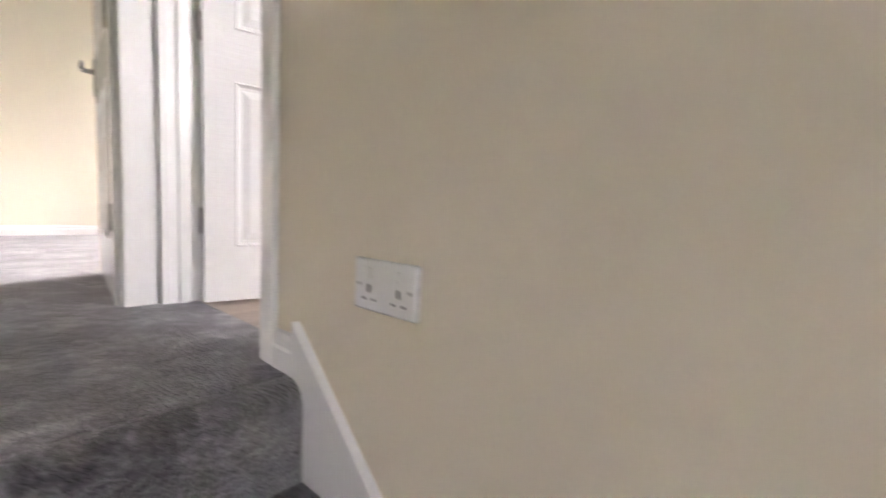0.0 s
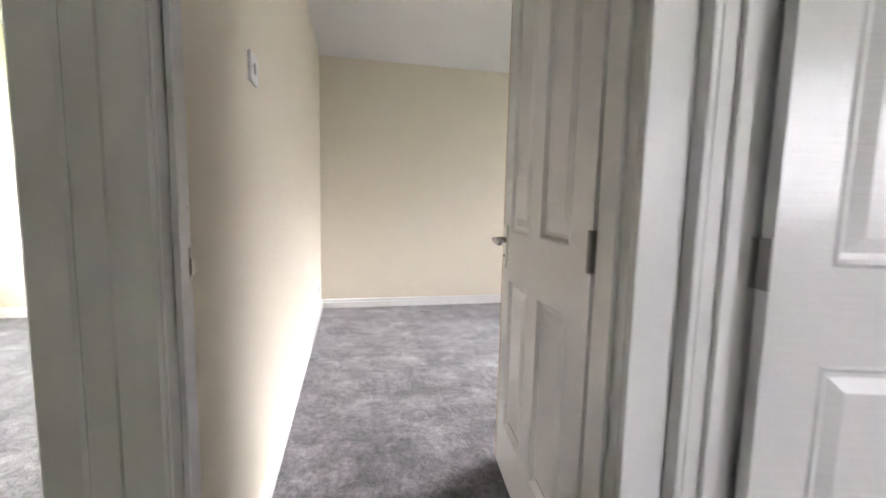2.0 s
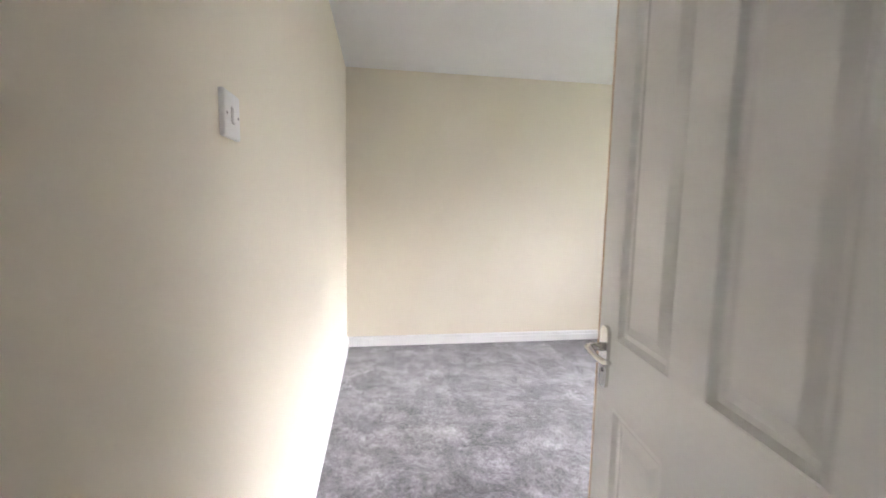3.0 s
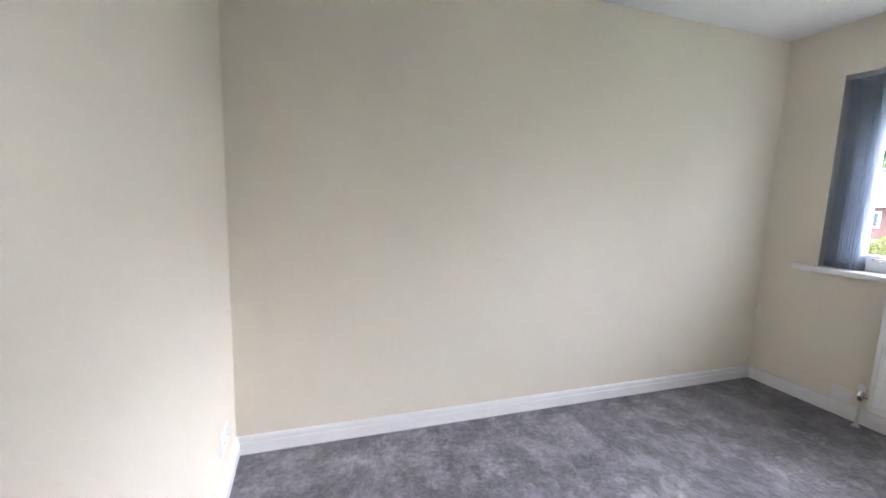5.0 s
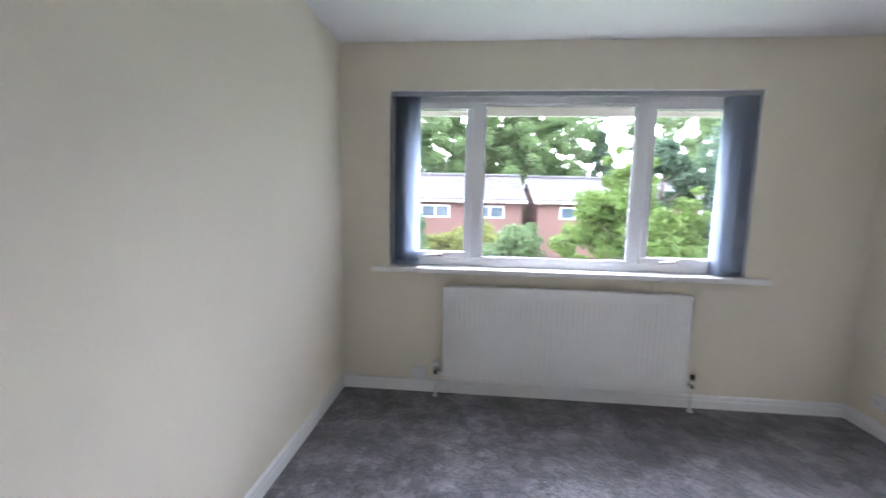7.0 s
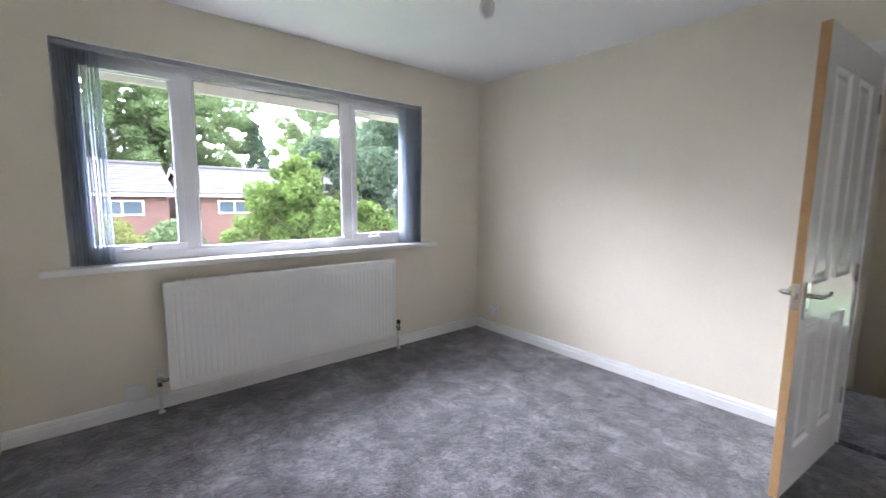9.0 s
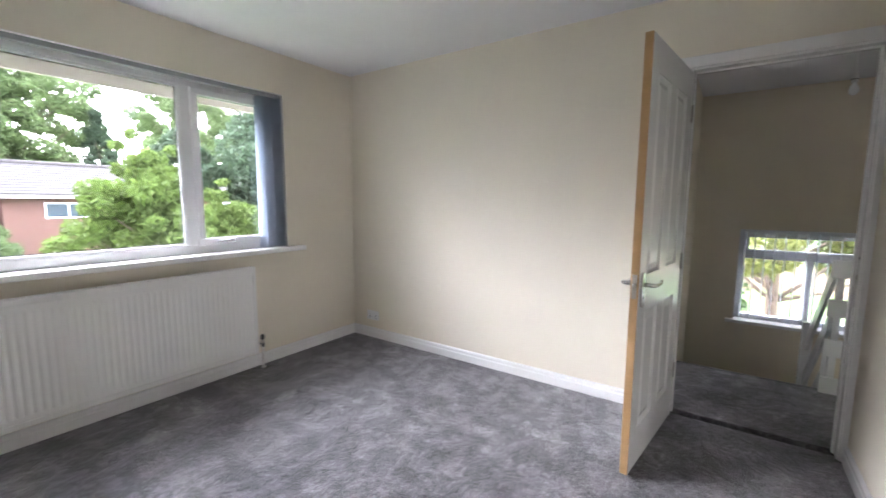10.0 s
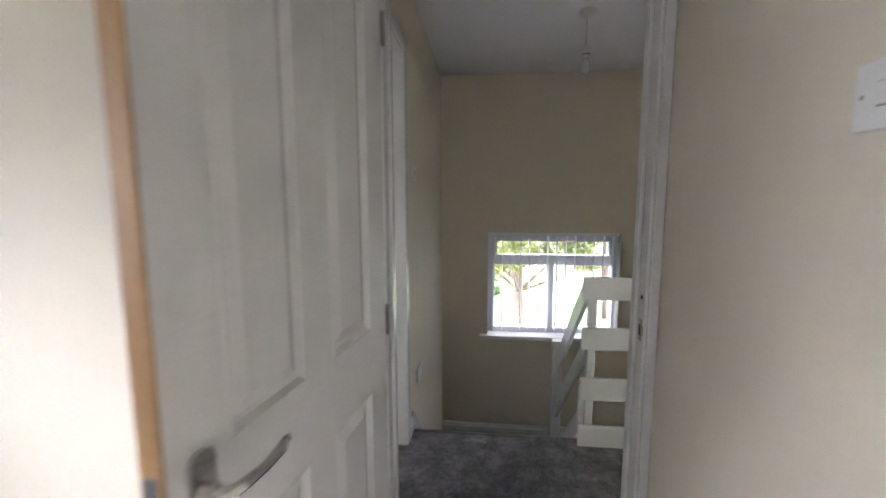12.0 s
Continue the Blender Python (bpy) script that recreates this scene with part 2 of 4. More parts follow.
def slab(bm, u0, u1, v0, v1, t0, t1, holes, place):
    """A plate from u0 to u1 and v0 to v1, t0 to t1 thick, with rectangular holes (u, u, v, v); place maps (u, v, t) to a point."""
    us = sorted({u0, u1, *[h[0] for h in holes], *[h[1] for h in holes]})
    vs = sorted({v0, v1, *[h[2] for h in holes], *[h[3] for h in holes]})
    us, vs = [u for u in us if u0 <= u <= u1], [v for v in vs if v0 <= v <= v1]
    cell = lambda i, j: 0 <= i < len(us) - 1 and 0 <= j < len(vs) - 1 and not any(
        h[0] < (us[i] + us[i + 1]) / 2 < h[1] and h[2] < (vs[j] + vs[j + 1]) / 2 < h[3] for h in holes)
    made = {}

    def vert(i, j, s):
        if (i, j, s) not in made:
            made[i, j, s] = bm.verts.new(place(us[i], vs[j], (t0, t1)[s]))
        return made[i, j, s]
    for i in range(len(us) - 1):
        for j in range(len(vs) - 1):
            if not cell(i, j):
                continue
            for s in (0, 1):
                bm.faces.new([vert(i, j, s), vert(i + 1, j, s), vert(i + 1, j + 1, s), vert(i, j + 1, s)])
            for di, dj, a, b in ((-1, 0, (i, j), (i, j + 1)), (1, 0, (i + 1, j), (i + 1, j + 1)), (0, -1, (i, j), (i + 1, j)), (0, 1, (i, j + 1), (i + 1, j + 1))):
                if not cell(i + di, j + dj):
                    bm.faces.new([vert(*a, 0), vert(*b, 0), vert(*b, 1), vert(*a, 1)])
    return bm


def wall_x(name, x0, x1, y0, y1, z0, z1, holes=(), mat=None, label="cream painted plaster wall"):
    """A wall whose faces look along x; holes as (y, y, z, z)."""
    bm = slab(bmesh.new(), y0, y1, z0, z1, x0, x1, list(holes), lambda u, v, t: (t, u, v))
    return tagged(part(name, bm, mat or M_WALL), label, "wall", kind="structure")


def wall_y(name, y0, y1, x0, x1, z0, z1, holes=(), mat=None, label="cream painted plaster wall"):
    bm = slab(bmesh.new(), x0, x1, z0, z1, y0, y1, list(holes), lambda u, v, t: (u, t, v))
    return tagged(part(name, bm, mat or M_WALL), label, "wall", kind="structure")


def profile_run(profile, a, b, inward, up=(0, 0, 1)):
    """A moulding from a to b; profile pairs are (out from the wall, up)."""
    bm = bmesh.new()
    a, b, inward, up = Vector(a), Vector(b), Vector(inward), Vector(up)
    ends = [[bm.verts.new(p + inward * o + up * h) for o, h in profile] for p in (a, b)]
    n = len(profile)
    for i in range(n):
        bm.faces.new((ends[0][i], ends[0][(i + 1) % n], ends[1][(i + 1) % n], ends[1][i]))
    bm.faces.new(ends[0][::-1])
    bm.faces.new(ends[1])
    return bm


SKIRT = [(0, 0), (0.018, 0), (0.018, 0.055), (0.014, 0.061), (0.014, 0.078), (0.009, 0.087), (0, 0.09)]
ARCH = [(0, 0), (0.011, 0), (0.014, 0.004), (0.016, 0.03), (0.017, 0.052), (0.014, 0.058), (0, 0.058)]


def skirting(a, b, inward):
    return tagged(part("baseboard", profile_run(SKIRT, a, b, inward), M_GLOSS), "white gloss stepped skirting board along the wall", "skirting", kind="structure")


def trim(a, b, inward, out):
    """An architrave from a to b; out points from the opening outwards."""
    return tagged(part("trim", profile_run(ARCH, a, b, inward, out), M_GLOSS), "white gloss moulded door architrave", "architrave", kind="structure")


# ---- the shell ----
X_W, Y_N, H = -3.41, 3.50, 2.40
WIN = (-3.07, -0.71, 0.90, 2.095)      # bedroom window opening: x, x, z, z
BED = (0.035, 0.775)                   # bedroom door opening along y
BATH = (0.145, 0.818)                  # bathroom door opening along x
ROOM2 = (-0.87, -0.125)
HEAD = 2.0
LAND_X, EAST, NORTH, SOUTH = 0.955, 2.62, 0.89, -0.97
HALF = -0.95
LWIN = (-0.73, 0.46, 0.03, 1.0)         # stair window opening: y, y, z, z
GROUND = -2.75

wall_x("wall_west", X_W - 0.25, X_W, -3.2, Y_N, GROUND, 2.7)
wall_y("wall_north", Y_N, Y_N + 0.27, X_W - 0.25, 3.0, GROUND, 2.7, [(WIN[0], WIN[1], WIN[2], WIN[3])])
wall_y("wall_south_bedroom", -0.1, 0.0, X_W, 0.0, 0, H)
wall_x("wall_east_bedroom", 0.0, 0.1, -3.2, Y_N, 0, H, [(BED[0] - 0.03, BED[1] + 0.03, -1, HEAD + 0.03), (ROOM2[0] - 0.03, ROOM2[1] + 0.03, -1, HEAD + 0.03)])
wall_y("wall_north_landing", NORTH, NORTH + 0.1, 0.1, EAST, GROUND, H, [(BATH[0] - 0.03, BATH[1] + 0.03, 0, HEAD + 0.03)], M_LANDING)
wall_x("wall_east_stairs", EAST, EAST + 0.27, -3.2, Y_N, GROUND, 2.7, [(LWIN[0], LWIN[1], LWIN[2], LWIN[3]), (1.8, 2.65, 1.05, 1.95)], M_LANDING)
wall_y("wall_south_landing", SOUTH - 0.1, SOUTH, 0.1, EAST, GROUND, H, (), M_LANDING)
wall_y("wall_south_house", -3.2, -2.95, X_W, EAST, GROUND, 2.7, [(-3.0, -0.4, 0.7, 2.15)])
wall_x("wall_under_landing", 0.83, 0.9, SOUTH, NORTH, GROUND, -0.25)

tagged(part("ceiling", box(X_W - 0.25, EAST + 0.27, -3.2, Y_N + 0.27, H, H + 0.12), M_CEIL), "plain white painted ceiling", "ceiling", kind="structure")
tagged(part("roof", box(X_W - 0.6, EAST + 0.6, -3.6, Y_N + 0.3, 2.7, 2.8), M_ROOF), "flat grey roof deck", "roof", kind="structure")
tagged(part("floor", box(X_W, 0.032, -2.95, Y_N, -0.25, 0.0), M_CARPET), "grey cut-pile bedroom carpet with brushed marks", "carpet", kind="structure")
landing = box(0.072, LAND_X, SOUTH, NORTH + 0.095, -0.25, 0.012, 0.006, 2)
tagged(part("floor_landing", landing, M_CARPET), "grey cut-pile landing carpet", "carpet", kind="structure")
# Near-black strip stands in for the shadow in the gap between the carpets.
tagged(part("door_threshold", box(0.0325, 0.0715, BED[0], BED[1], -0.25, -0.018), M_DARK), "dark strip as the shadow in the gap between two carpets", "threshold", kind="structure")

# bathroom floor: laminate planks
bath_floor = tagged(part("floor_bathroom", box(0.1, EAST, NORTH + 0.098, Y_N, -0.25, -0.006), M_DARK), "pale oak laminate plank floor", "floor", kind="structure")
tagged(part("ceiling_bathroom_edge", box(0.1, EAST, NORTH + 0.1, NORTH + 0.12, 2.3, H), M_TILE), "white plaster strip above the bathroom door", "wall", kind="structure")
wall_x("wall_west_bathroom", 0.102, 0.112, NORTH + 0.1, Y_N, 0, H, (), M_TILE, "plain white bathroom wall")
wall_y("wall_north_bathroom", Y_N - 0.02, Y_N - 0.002, 0.112, EAST, 0, H, (), M_TILE, "plain white bathroom wall")

# staircase: five risers down to the half landing, then the lower flight
RISE, GO = -HALF / 5, 0.205
stairs = thing("staircase", pose(0, 0, 0), "carpeted staircase in grey cut pile with rounded nosings", "staircase", kind="structure")


def carpet_step(name, x0, x1, y0, y1, top, drop, nose):
    bm = box(x0, x1, y0, y1, top - drop, top)
    edge = [e for e in bm.edges if all(abs(v.co.z - top) < 1e-4 and abs(v.co.x - nose) < 1e-4 for v in e.verts)]
    bmesh.ops.bevel(bm, geom=edge, offset=0.05, segments=6, profile=0.5, affect="EDGES")
    ob = part(name, bm, M_CARPET, stairs)
    for f in ob.data.polygons:
        f.use_smooth = abs(f.normal.y) < 0.5
    return ob


carpet_step("landing_nosing", LAND_X, LAND_X + 0.06, -0.02, NORTH - 0.019, 0.012, 0.26, LAND_X + 0.06)
for i in range(1, 5):
    carpet_step("step", LAND_X + 0.06 + GO * (i - 1) - 0.05, LAND_X + 0.06 + GO * i, -0.02, NORTH - 0.019, -RISE * i, RISE + 0.06, LAND_X + 0.06 + GO * i)
carpet_step("half_landing", LAND_X + 0.06 + GO * 4 - 0.05, EAST, SOUTH, NORTH - 0.019, HALF, 0.2, EAST)
for i in range(1, 8):
    carpet_step("lower_step", LAND_X + 0.87 - GO * i, LAND_X + 0.92 - GO * (i - 1), SOUTH, -0.1, HALF - RISE * i, RISE + 0.05, LAND_X + 0.87 - GO * i)

# sloping wall strings beside the upper flight
SLOPE = RISE / GO
x_top, x_low = LAND_X - 0.055, LAND_X + 0.06 + GO * 4 + 0.1


def string_board(name, y0, y1, lift, deep, xa, xb, ztop):
    bm = bmesh.new()
    za, zb = ztop, ztop - (xb - xa) * SLOPE
    lower = [bm.verts.new((x, y, z)) for y in (y0, y1) for x, z in ((xa, za + lift), (xb, zb + lift), (xb, zb + lift - deep), (xa, za + lift - deep))]
    for a, b in ((0, 1), (1, 2), (2, 3), (3, 0)):
        bm.faces.new((lower[a], lower[b], lower[b + 4], lower[a + 4]))
    bm.faces.new(lower[:4][::-1])
    bm.faces.new(lower[4:])
    return bm


tagged(part("stair_string", string_board("s", NORTH - 0.018, NORTH, 0.125, 0.6, LAND_X + 0.012, x_low, 0.0), M_GLOSS), "white gloss wall string beside the stairs", "skirting", kind="structure")
skirting((0.885, NORTH, 0.002), (LAND_X + 0.012, NORTH, 0.002), (0, -1, 0))
skirting((EAST, SOUTH, HALF), (EAST, NORTH, HALF), (-1, 0, 0))

# bedroom and second bedroom skirting
skirting((X_W, 0, 0), (X_W, Y_N, 0), (1, 0, 0))
skirting((X_W, Y_N, 0), (0, Y_N, 0), (0, -1, 0))
skirting((0, BED[1] + 0.06, 0), (0, Y_N, 0), (-1, 0, 0))
skirting((X_W, 0, 0), (-0.03, 0, 0), (0, 1, 0))
skirting((X_W, -2.95, 0), (X_W, -0.1, 0), (1, 0, 0))
skirting((0.112, 1.2, -0.004), (0.112, Y_N - 0.02, -0.004), (1, 0, 0))


# door linings and architraves
def lining(name, pieces):
    ob = thing(name, pose(0, 0, 0), "white gloss painted timber door lining", "door frame", kind="structure")
    for kind, b in pieces:
        part(kind, box(*b, 0.002, 1), M_GLOSS, ob)
    return ob


frame_bed = lining("door_frame_1", [
    ("jamb", (-0.004, 0.104, BED[0] - 0.03, BED[0], 0.0, HEAD + 0.03)), ("jamb", (-0.004, 0.104, BED[1], BED[1] + 0.03, 0.0, HEAD + 0.03)),
    ("head", (-0.004, 0.104, BED[0] + 0.0005, BED[1] - 0.0005, HEAD, HEAD + 0.03)),
    ("stop", (0.042, 0.072, BED[0] + 0.0005, BED[0] + 0.012, 0.006, HEAD - 0.0005)), ("stop", (0.042, 0.072, BED[1] - 0.012, BED[1] - 0.0005, 0.006, HEAD - 0.0005)),
    ("stop", (0.042, 0.072, BED[0] + 0.0125, BED[1] - 0.0125, HEAD - 0.012, HEAD - 0.0005))])
frame_two = lining("door_frame_2", [
    ("jamb", (-0.004, 0.104, ROOM2[0] - 0.03, ROOM2[0], 0.0, HEAD + 0.03)), ("jamb", (-0.004, 0.104, ROOM2[1], ROOM2[1] + 0.03, 0.0, HEAD + 0.03)),
    ("head", (-0.004, 0.104, ROOM2[0] + 0.0005, ROOM2[1] - 0.0005, HEAD, HEAD + 0.03))])
frame_bath = lining("door_frame_3", [
    ("jamb", (BATH[0] - 0.03, BATH[0], NORTH - 0.004, NORTH + 0.104, 0.0, HEAD + 0.03)), ("jamb", (BATH[1], BATH[1] + 0.03, NORTH - 0.004, NORTH + 0.104, 0.0, HEAD + 0.03)),
    ("head", (BATH[0] + 0.0005, BATH[1] - 0.0005, NORTH - 0.004, NORTH + 0.104, HEAD, HEAD + 0.03)),
    ("stop", (BATH[0] + 0.0005, BATH[0] + 0.012, NORTH + 0.03, NORTH + 0.058, 0.006, HEAD - 0.0005))])
# landing side of the bedroom doors
trim((0.1, BED[0] - 0.003, 0), (0.1, BED[0] - 0.003, HEAD + 0.07), (1, 0, 0), (0, -1, 0))
trim((0.1, ROOM2[1] + 0.003, 0), (0.1, ROOM2[1] + 0.003, HEAD + 0.07), (1, 0, 0), (0, 1, 0))
tagged(part("trim", box(0.1, 0.112, ROOM2[1] + 0.0615, BED[0] - 0.0615, 0, HEAD + 0.07), M_GLOSS), "white gloss fillet between two architraves", "architrave", kind="structure")
tagged(part("trim", box(0.1, 0.116, BED[1] + 0.002, NORTH - 0.0185, 0, HEAD + 0.012, 0.004, 2), M_GLOSS), "white gloss architrave filling the corner", "architrave", kind="structure")
trim((0.1, BED[0] + 0.03, HEAD + 0.012), (0.1, NORTH - 0.02, HEAD + 0.012), (1, 0, 0), (0, 0, 1))
trim((0.1, ROOM2[0], HEAD + 0.012), (0.1, ROOM2[1], HEAD + 0.012), (1, 0, 0), (0, 0, 1))
# bedroom side
trim((0, BED[1] + 0.012, 0), (0, BED[1] + 0.012, HEAD + 0.012), (-1, 0, 0), (0, 1, 0))
trim((0, BED[0] - 0.02, HEAD + 0.012), (0, BED[1] + 0.07, HEAD + 0.012), (-1, 0, 0), (0, 0, 1))
tagged(part("trim", box(-0.016, 0, 0.0, BED[0] - 0.008, 0, HEAD + 0.012, 0.003, 1), M_GLOSS), "narrow white gloss architrave in the corner", "architrave", kind="structure")
# bathroom door
trim((BATH[1] + 0.003, NORTH, 0.002), (BATH[1] + 0.003, NORTH, HEAD + 0.012), (0, -1, 0), (1, 0, 0))
tagged(part("trim", box(0.102, BATH[0] - 0.002, NORTH - 0.018, NORTH, 0.002, HEAD + 0.012, 0.004, 2), M_GLOSS), "narrow white gloss architrave in the corner", "architrave", kind="structure")
trim((BATH[0] - 0.01, NORTH, HEAD + 0.012), (BATH[1] + 0.07, NORTH, HEAD + 0.012), (0, -1, 0), (0, 0, 1))


# ---- doors ----
def panel_mesh(u0, u1, v0, v1, face, sign):
    """A moulded door panel: sunk border and raised field; sign is the way out of the face."""
    bm = bmesh.new()
    rings = []
    for inset, depth in ((0.0, 0.0), (0.006, 0.003), (0.014, -0.009), (0.024, -0.011), (0.05, -0.002)):
        y = face + sign * depth
        rings.append([bm.verts.new(p) for p in ((u0 + inset, y, v0 + inset), (u1 - inset, y, v0 + inset), (u1 - inset, y, v1 - inset), (u0 + inset, y, v1 - inset))])
    for a, b in zip(rings, rings[1:]):
        for j in range(4):
            bm.faces.new((a[j], a[(j + 1) % 4], b[(j + 1) % 4], b[j]))
    bm.faces.new(rings[-1])
    return bm


def lever_handle(door, u, z, face, sign, toward):
    """A lever on a long rounded back plate."""
    bm = box(u - 0.021, u + 0.021, min(face, face + sign * 0.009), max(face, face + sign * 0.009), z - 0.105, z + 0.055)
    es = [e for e in bm.edges if abs(e.verts[0].co.y - e.verts[1].co.y) > 0.005]
    bmesh.ops.bevel(bm, geom=es, offset=0.018, segments=5, profile=0.5, affect="EDGES")
    plate = part("handle_plate", bm, M_CHROME, door, "polished chrome lever handle plate")
    y1 = face + sign * 0.05
    pts = [(u, face + sign * 0.008, z), (u, face + sign * 0.04, z), (u + toward * 0.006, y1, z), (u + toward * 0.03, y1 + sign * 0.002, z - 0.002), (u + toward * 0.07, y1, z - 0.007), (u + toward * 0.106, y1, z - 0.003), (u + toward * 0.126, y1, z + 0.006)]
    part("lever", tube(pts, [0.011, 0.010, 0.010, 0.009, 0.008, 0.009, 0.006], 12), M_CHROME, plate)
    part("keyhole", tube([(u, face + sign * 0.0085, z - 0.06), (u, face + sign * 0.0105, z - 0.06)], 0.006, 10), M_DARK, plate)
    return plate


def panel_door(name, m, width, label, edge_mat, lever_z=0.9):
    """A four-panel moulded door; hinge at the origin, leaf along +x, thickness from y=0 to -0.035."""
    d = thing(name, m, label, "door")
    stile, mid = 0.112 * width / 0.762, 0.105 * width / 0.762
    w = (width - 2 * stile - mid) / 2
    us = [(stile, stile + w), (stile + w + mid, width - stile)]
    vs = [(0.205, 0.775), (0.945, 1.84)]
    holes = [(a, b, c, e) for a, b in us for c, e in vs]
    bm = slab(bmesh.new(), 0, width - 0.006, 0.012, 1.983, -0.0335, -0.0015, holes, lambda u, v, t: (u, t, v))
    part("leaf", bm, M_DOOR, d)
    part("latch_edge", box(width - 0.006, width, -0.035, 0, 0.012, 1.983, 0.0015, 1), edge_mat, d, "bare timber lipping" if edge_mat is M_EDGE else "")
    for a, b, c, e in holes:
        for face, sign in ((-0.0015, 1), (-0.0335, -1)):
            part("panel", panel_mesh(a, b, c, e, face, sign), M_DOOR, d)
    lever_handle(d, width - 0.055, lever_z, -0.0015, 1, -1)
    lever_handle(d, width - 0.055, lever_z, -0.0335, -1, -1)
    part("latch_plate", box(width - 0.001, width + 0.0015, -0.029, -0.007, lever_z - 0.06, lever_z + 0.05, 0.0008, 1), M_CHROME, d)
    part("latch_bolt", box(width, width + 0.011, -0.024, -0.011, lever_z - 0.012, lever_z + 0.01, 0.003, 2), M_CHROME, d)
    for z in (0.25, 0.9, 1.72):
        h = part("hinge", box(-0.0035, -0.0005, -0.034, -0.001, z, z + 0.09, 0.0008, 1), M_STEEL, d, "dull steel butt hinge")
        part("knuckle", tube([(-0.004, 0.005, z), (-0.004, 0.005, z + 0.09)], 0.0055, 10), M_STEEL, h)
    return d


bed_door = panel_door("door_1", pose(-0.02, 0.775, 0, 0, 0, 180 - 7.0), 0.75, "open white four-panel bedroom door with bare timber edge", M_EDGE, 0.912)
bath_door = panel_door("door_2", pose(BATH[0] + 0.012, NORTH + 0.102, 0, 0, 0, 75), 0.66, "open white four-panel bathroom door with chrome lever", M_DOOR)
two_door = panel_door("door_3", pose(-0.006, ROOM2[0] + 0.004, 0, 0, 0, 184), 0.74, "open white four-panel door of the second bedroom", M_DOOR)

strike = thing("strike_plate", pose(0.02, BED[0], 0.925), "chrome strike plate let into the door jamb", "strike plate")
part("plate", box(-0.012, 0.014, 0, 0.002, -0.032, 0.032, 0.0008, 1), M_CHROME, strike)
part("mouth", box(-0.005, 0.007, 0.002, 0.0026, -0.016, 0.014), M_DARK, strike)
part("lip", box(-0.022, -0.012, 0, 0.004, -0.014, 0.014, 0.001, 1), M_CHROME, strike)
tagged(part("screw_hole", tube([(0.02, BED[0], 1.02), (0.02, BED[0] + 0.002, 1.02)], 0.006, 10), M_DARK), "small dark hole in the door jamb", "hole")

# ---- bedroom window ----
win = thing("window_1", pose(0, 0, 0), "white three-light upvc casement window", "window", kind="structure")
YF, YB = Y_N + 0.095, Y_N + 0.165


def frame_of(parent, name, x0, x1, z0, z1, y0, y1, w, mat=None):
    for b in ((x0, x1, y0, y1, z0, z0 + w), (x0, x1, y0, y1, z1 - w, z1), (x0, x0 + w, y0, y1, z0 + w, z1 - w), (x1 - w, x1, y0, y1, z0 + w, z1 - w)):
        part(name, box(*b, 0.005, 2), mat or M_UPVC, parent)


frame_of(win, "window_frame", WIN[0] + 0.001, WIN[1] - 0.001, WIN[2] + 0.004, WIN[3] - 0.001, YF, YB, 0.06)
for x in (-2.475, -1.385):
    part("mullion", box(x - 0.034, x + 0.034, YF, YB, WIN[2] + 0.062, WIN[3] - 0.061, 0.005, 2), M_UPVC, win)
for x0, x1, hx in ((WIN[0] + 0.06, -2.508, -2.72), (-1.352, WIN[1] - 0.06, -1.12)):
    frame_of(win, "sash", x0, x1, WIN[2] + 0.062, WIN[3] - 0.06, YF - 0.014, YB - 0.006, 0.046)
    frame_of(win, "gasket", x0 + 0.004, x1 - 0.004, WIN[2] + 0.066, WIN[3] - 0.064, YF + 0.014, YF + 0.0155, 0.047, M_DARK)
    pane = part("pane", box(x0 + 0.044, x1 - 0.044, YF + 0.02, YF + 0.024, WIN[2] + 0.104, WIN[3] - 0.1), M_GLASS, win, "clear window glass")
    pane.visible_shadow = False
    hb = part("window_handle", box(hx - 0.02, hx + 0.02, YF - 0.03, YF - 0.014, WIN[2] + 0.072, WIN[2] + 0.098, 0.005, 2), M_CHROME, win, "silver casement handle")
    part("grip", tube([(hx, YF - 0.032, WIN[2] + 0.085), (hx - 0.03, YF - 0.045, WIN[2] + 0.085), (hx - 0.11, YF - 0.045, WIN[2] + 0.083)], [0.008, 0.008, 0.006], 10), M_CHROME, hb)
pane = part("pane", box(-2.442, -1.418, YF + 0.02, YF + 0.024, WIN[2] + 0.06, WIN[3] - 0.06), M_GLASS, win, "clear window glass")
pane.visible_shadow = False
frame_of(win, "gasket", -2.441, -1.419, WIN[2] + 0.0625, WIN[3] - 0.0615, YF + 0.0182, YF + 0.0196, 0.0235, M_DARK)
frame_of(win, "bead", -2.441, -1.419, WIN[2] + 0.0625, WIN[3] - 0.0615, YF + 0.002, YF + 0.018, 0.018)
sill = tagged(part("window_sill", box(-3.19, -0.565, Y_N - 0.05, YF, 0.868, 0.905, 0.008, 3), M_SILL), "white painted window board with rounded front", "sill", kind="structure")
for x0, x1 in ((WIN[0], WIN[0] + 0.004), (WIN[1] - 0.004, WIN[1])):
    tagged(part("trim", box(x0, x1, Y_N - 0.003, YF, 0.906, WIN[3] - 0.004), M_SILL), "white painted window reveal", "reveal", kind="structure")
tagged(part("trim", box(WIN[0], WIN[1], Y_N - 0.003, YF, WIN[3] - 0.004, WIN[3]), M_SILL), "white painted window reveal", "reveal", kind="structure")


def vertical_blind(m, length, mat, label, z_top):
    b = thing("vertical_blind", m, label, "blind", "blinds at the windows")
    part("headrail", box(0, length, -0.02, 0.02, z_top, z_top + 0.03, 0.004, 2), M_RAIL if mat is M_BLIND else M_UPVC, b)
    return b


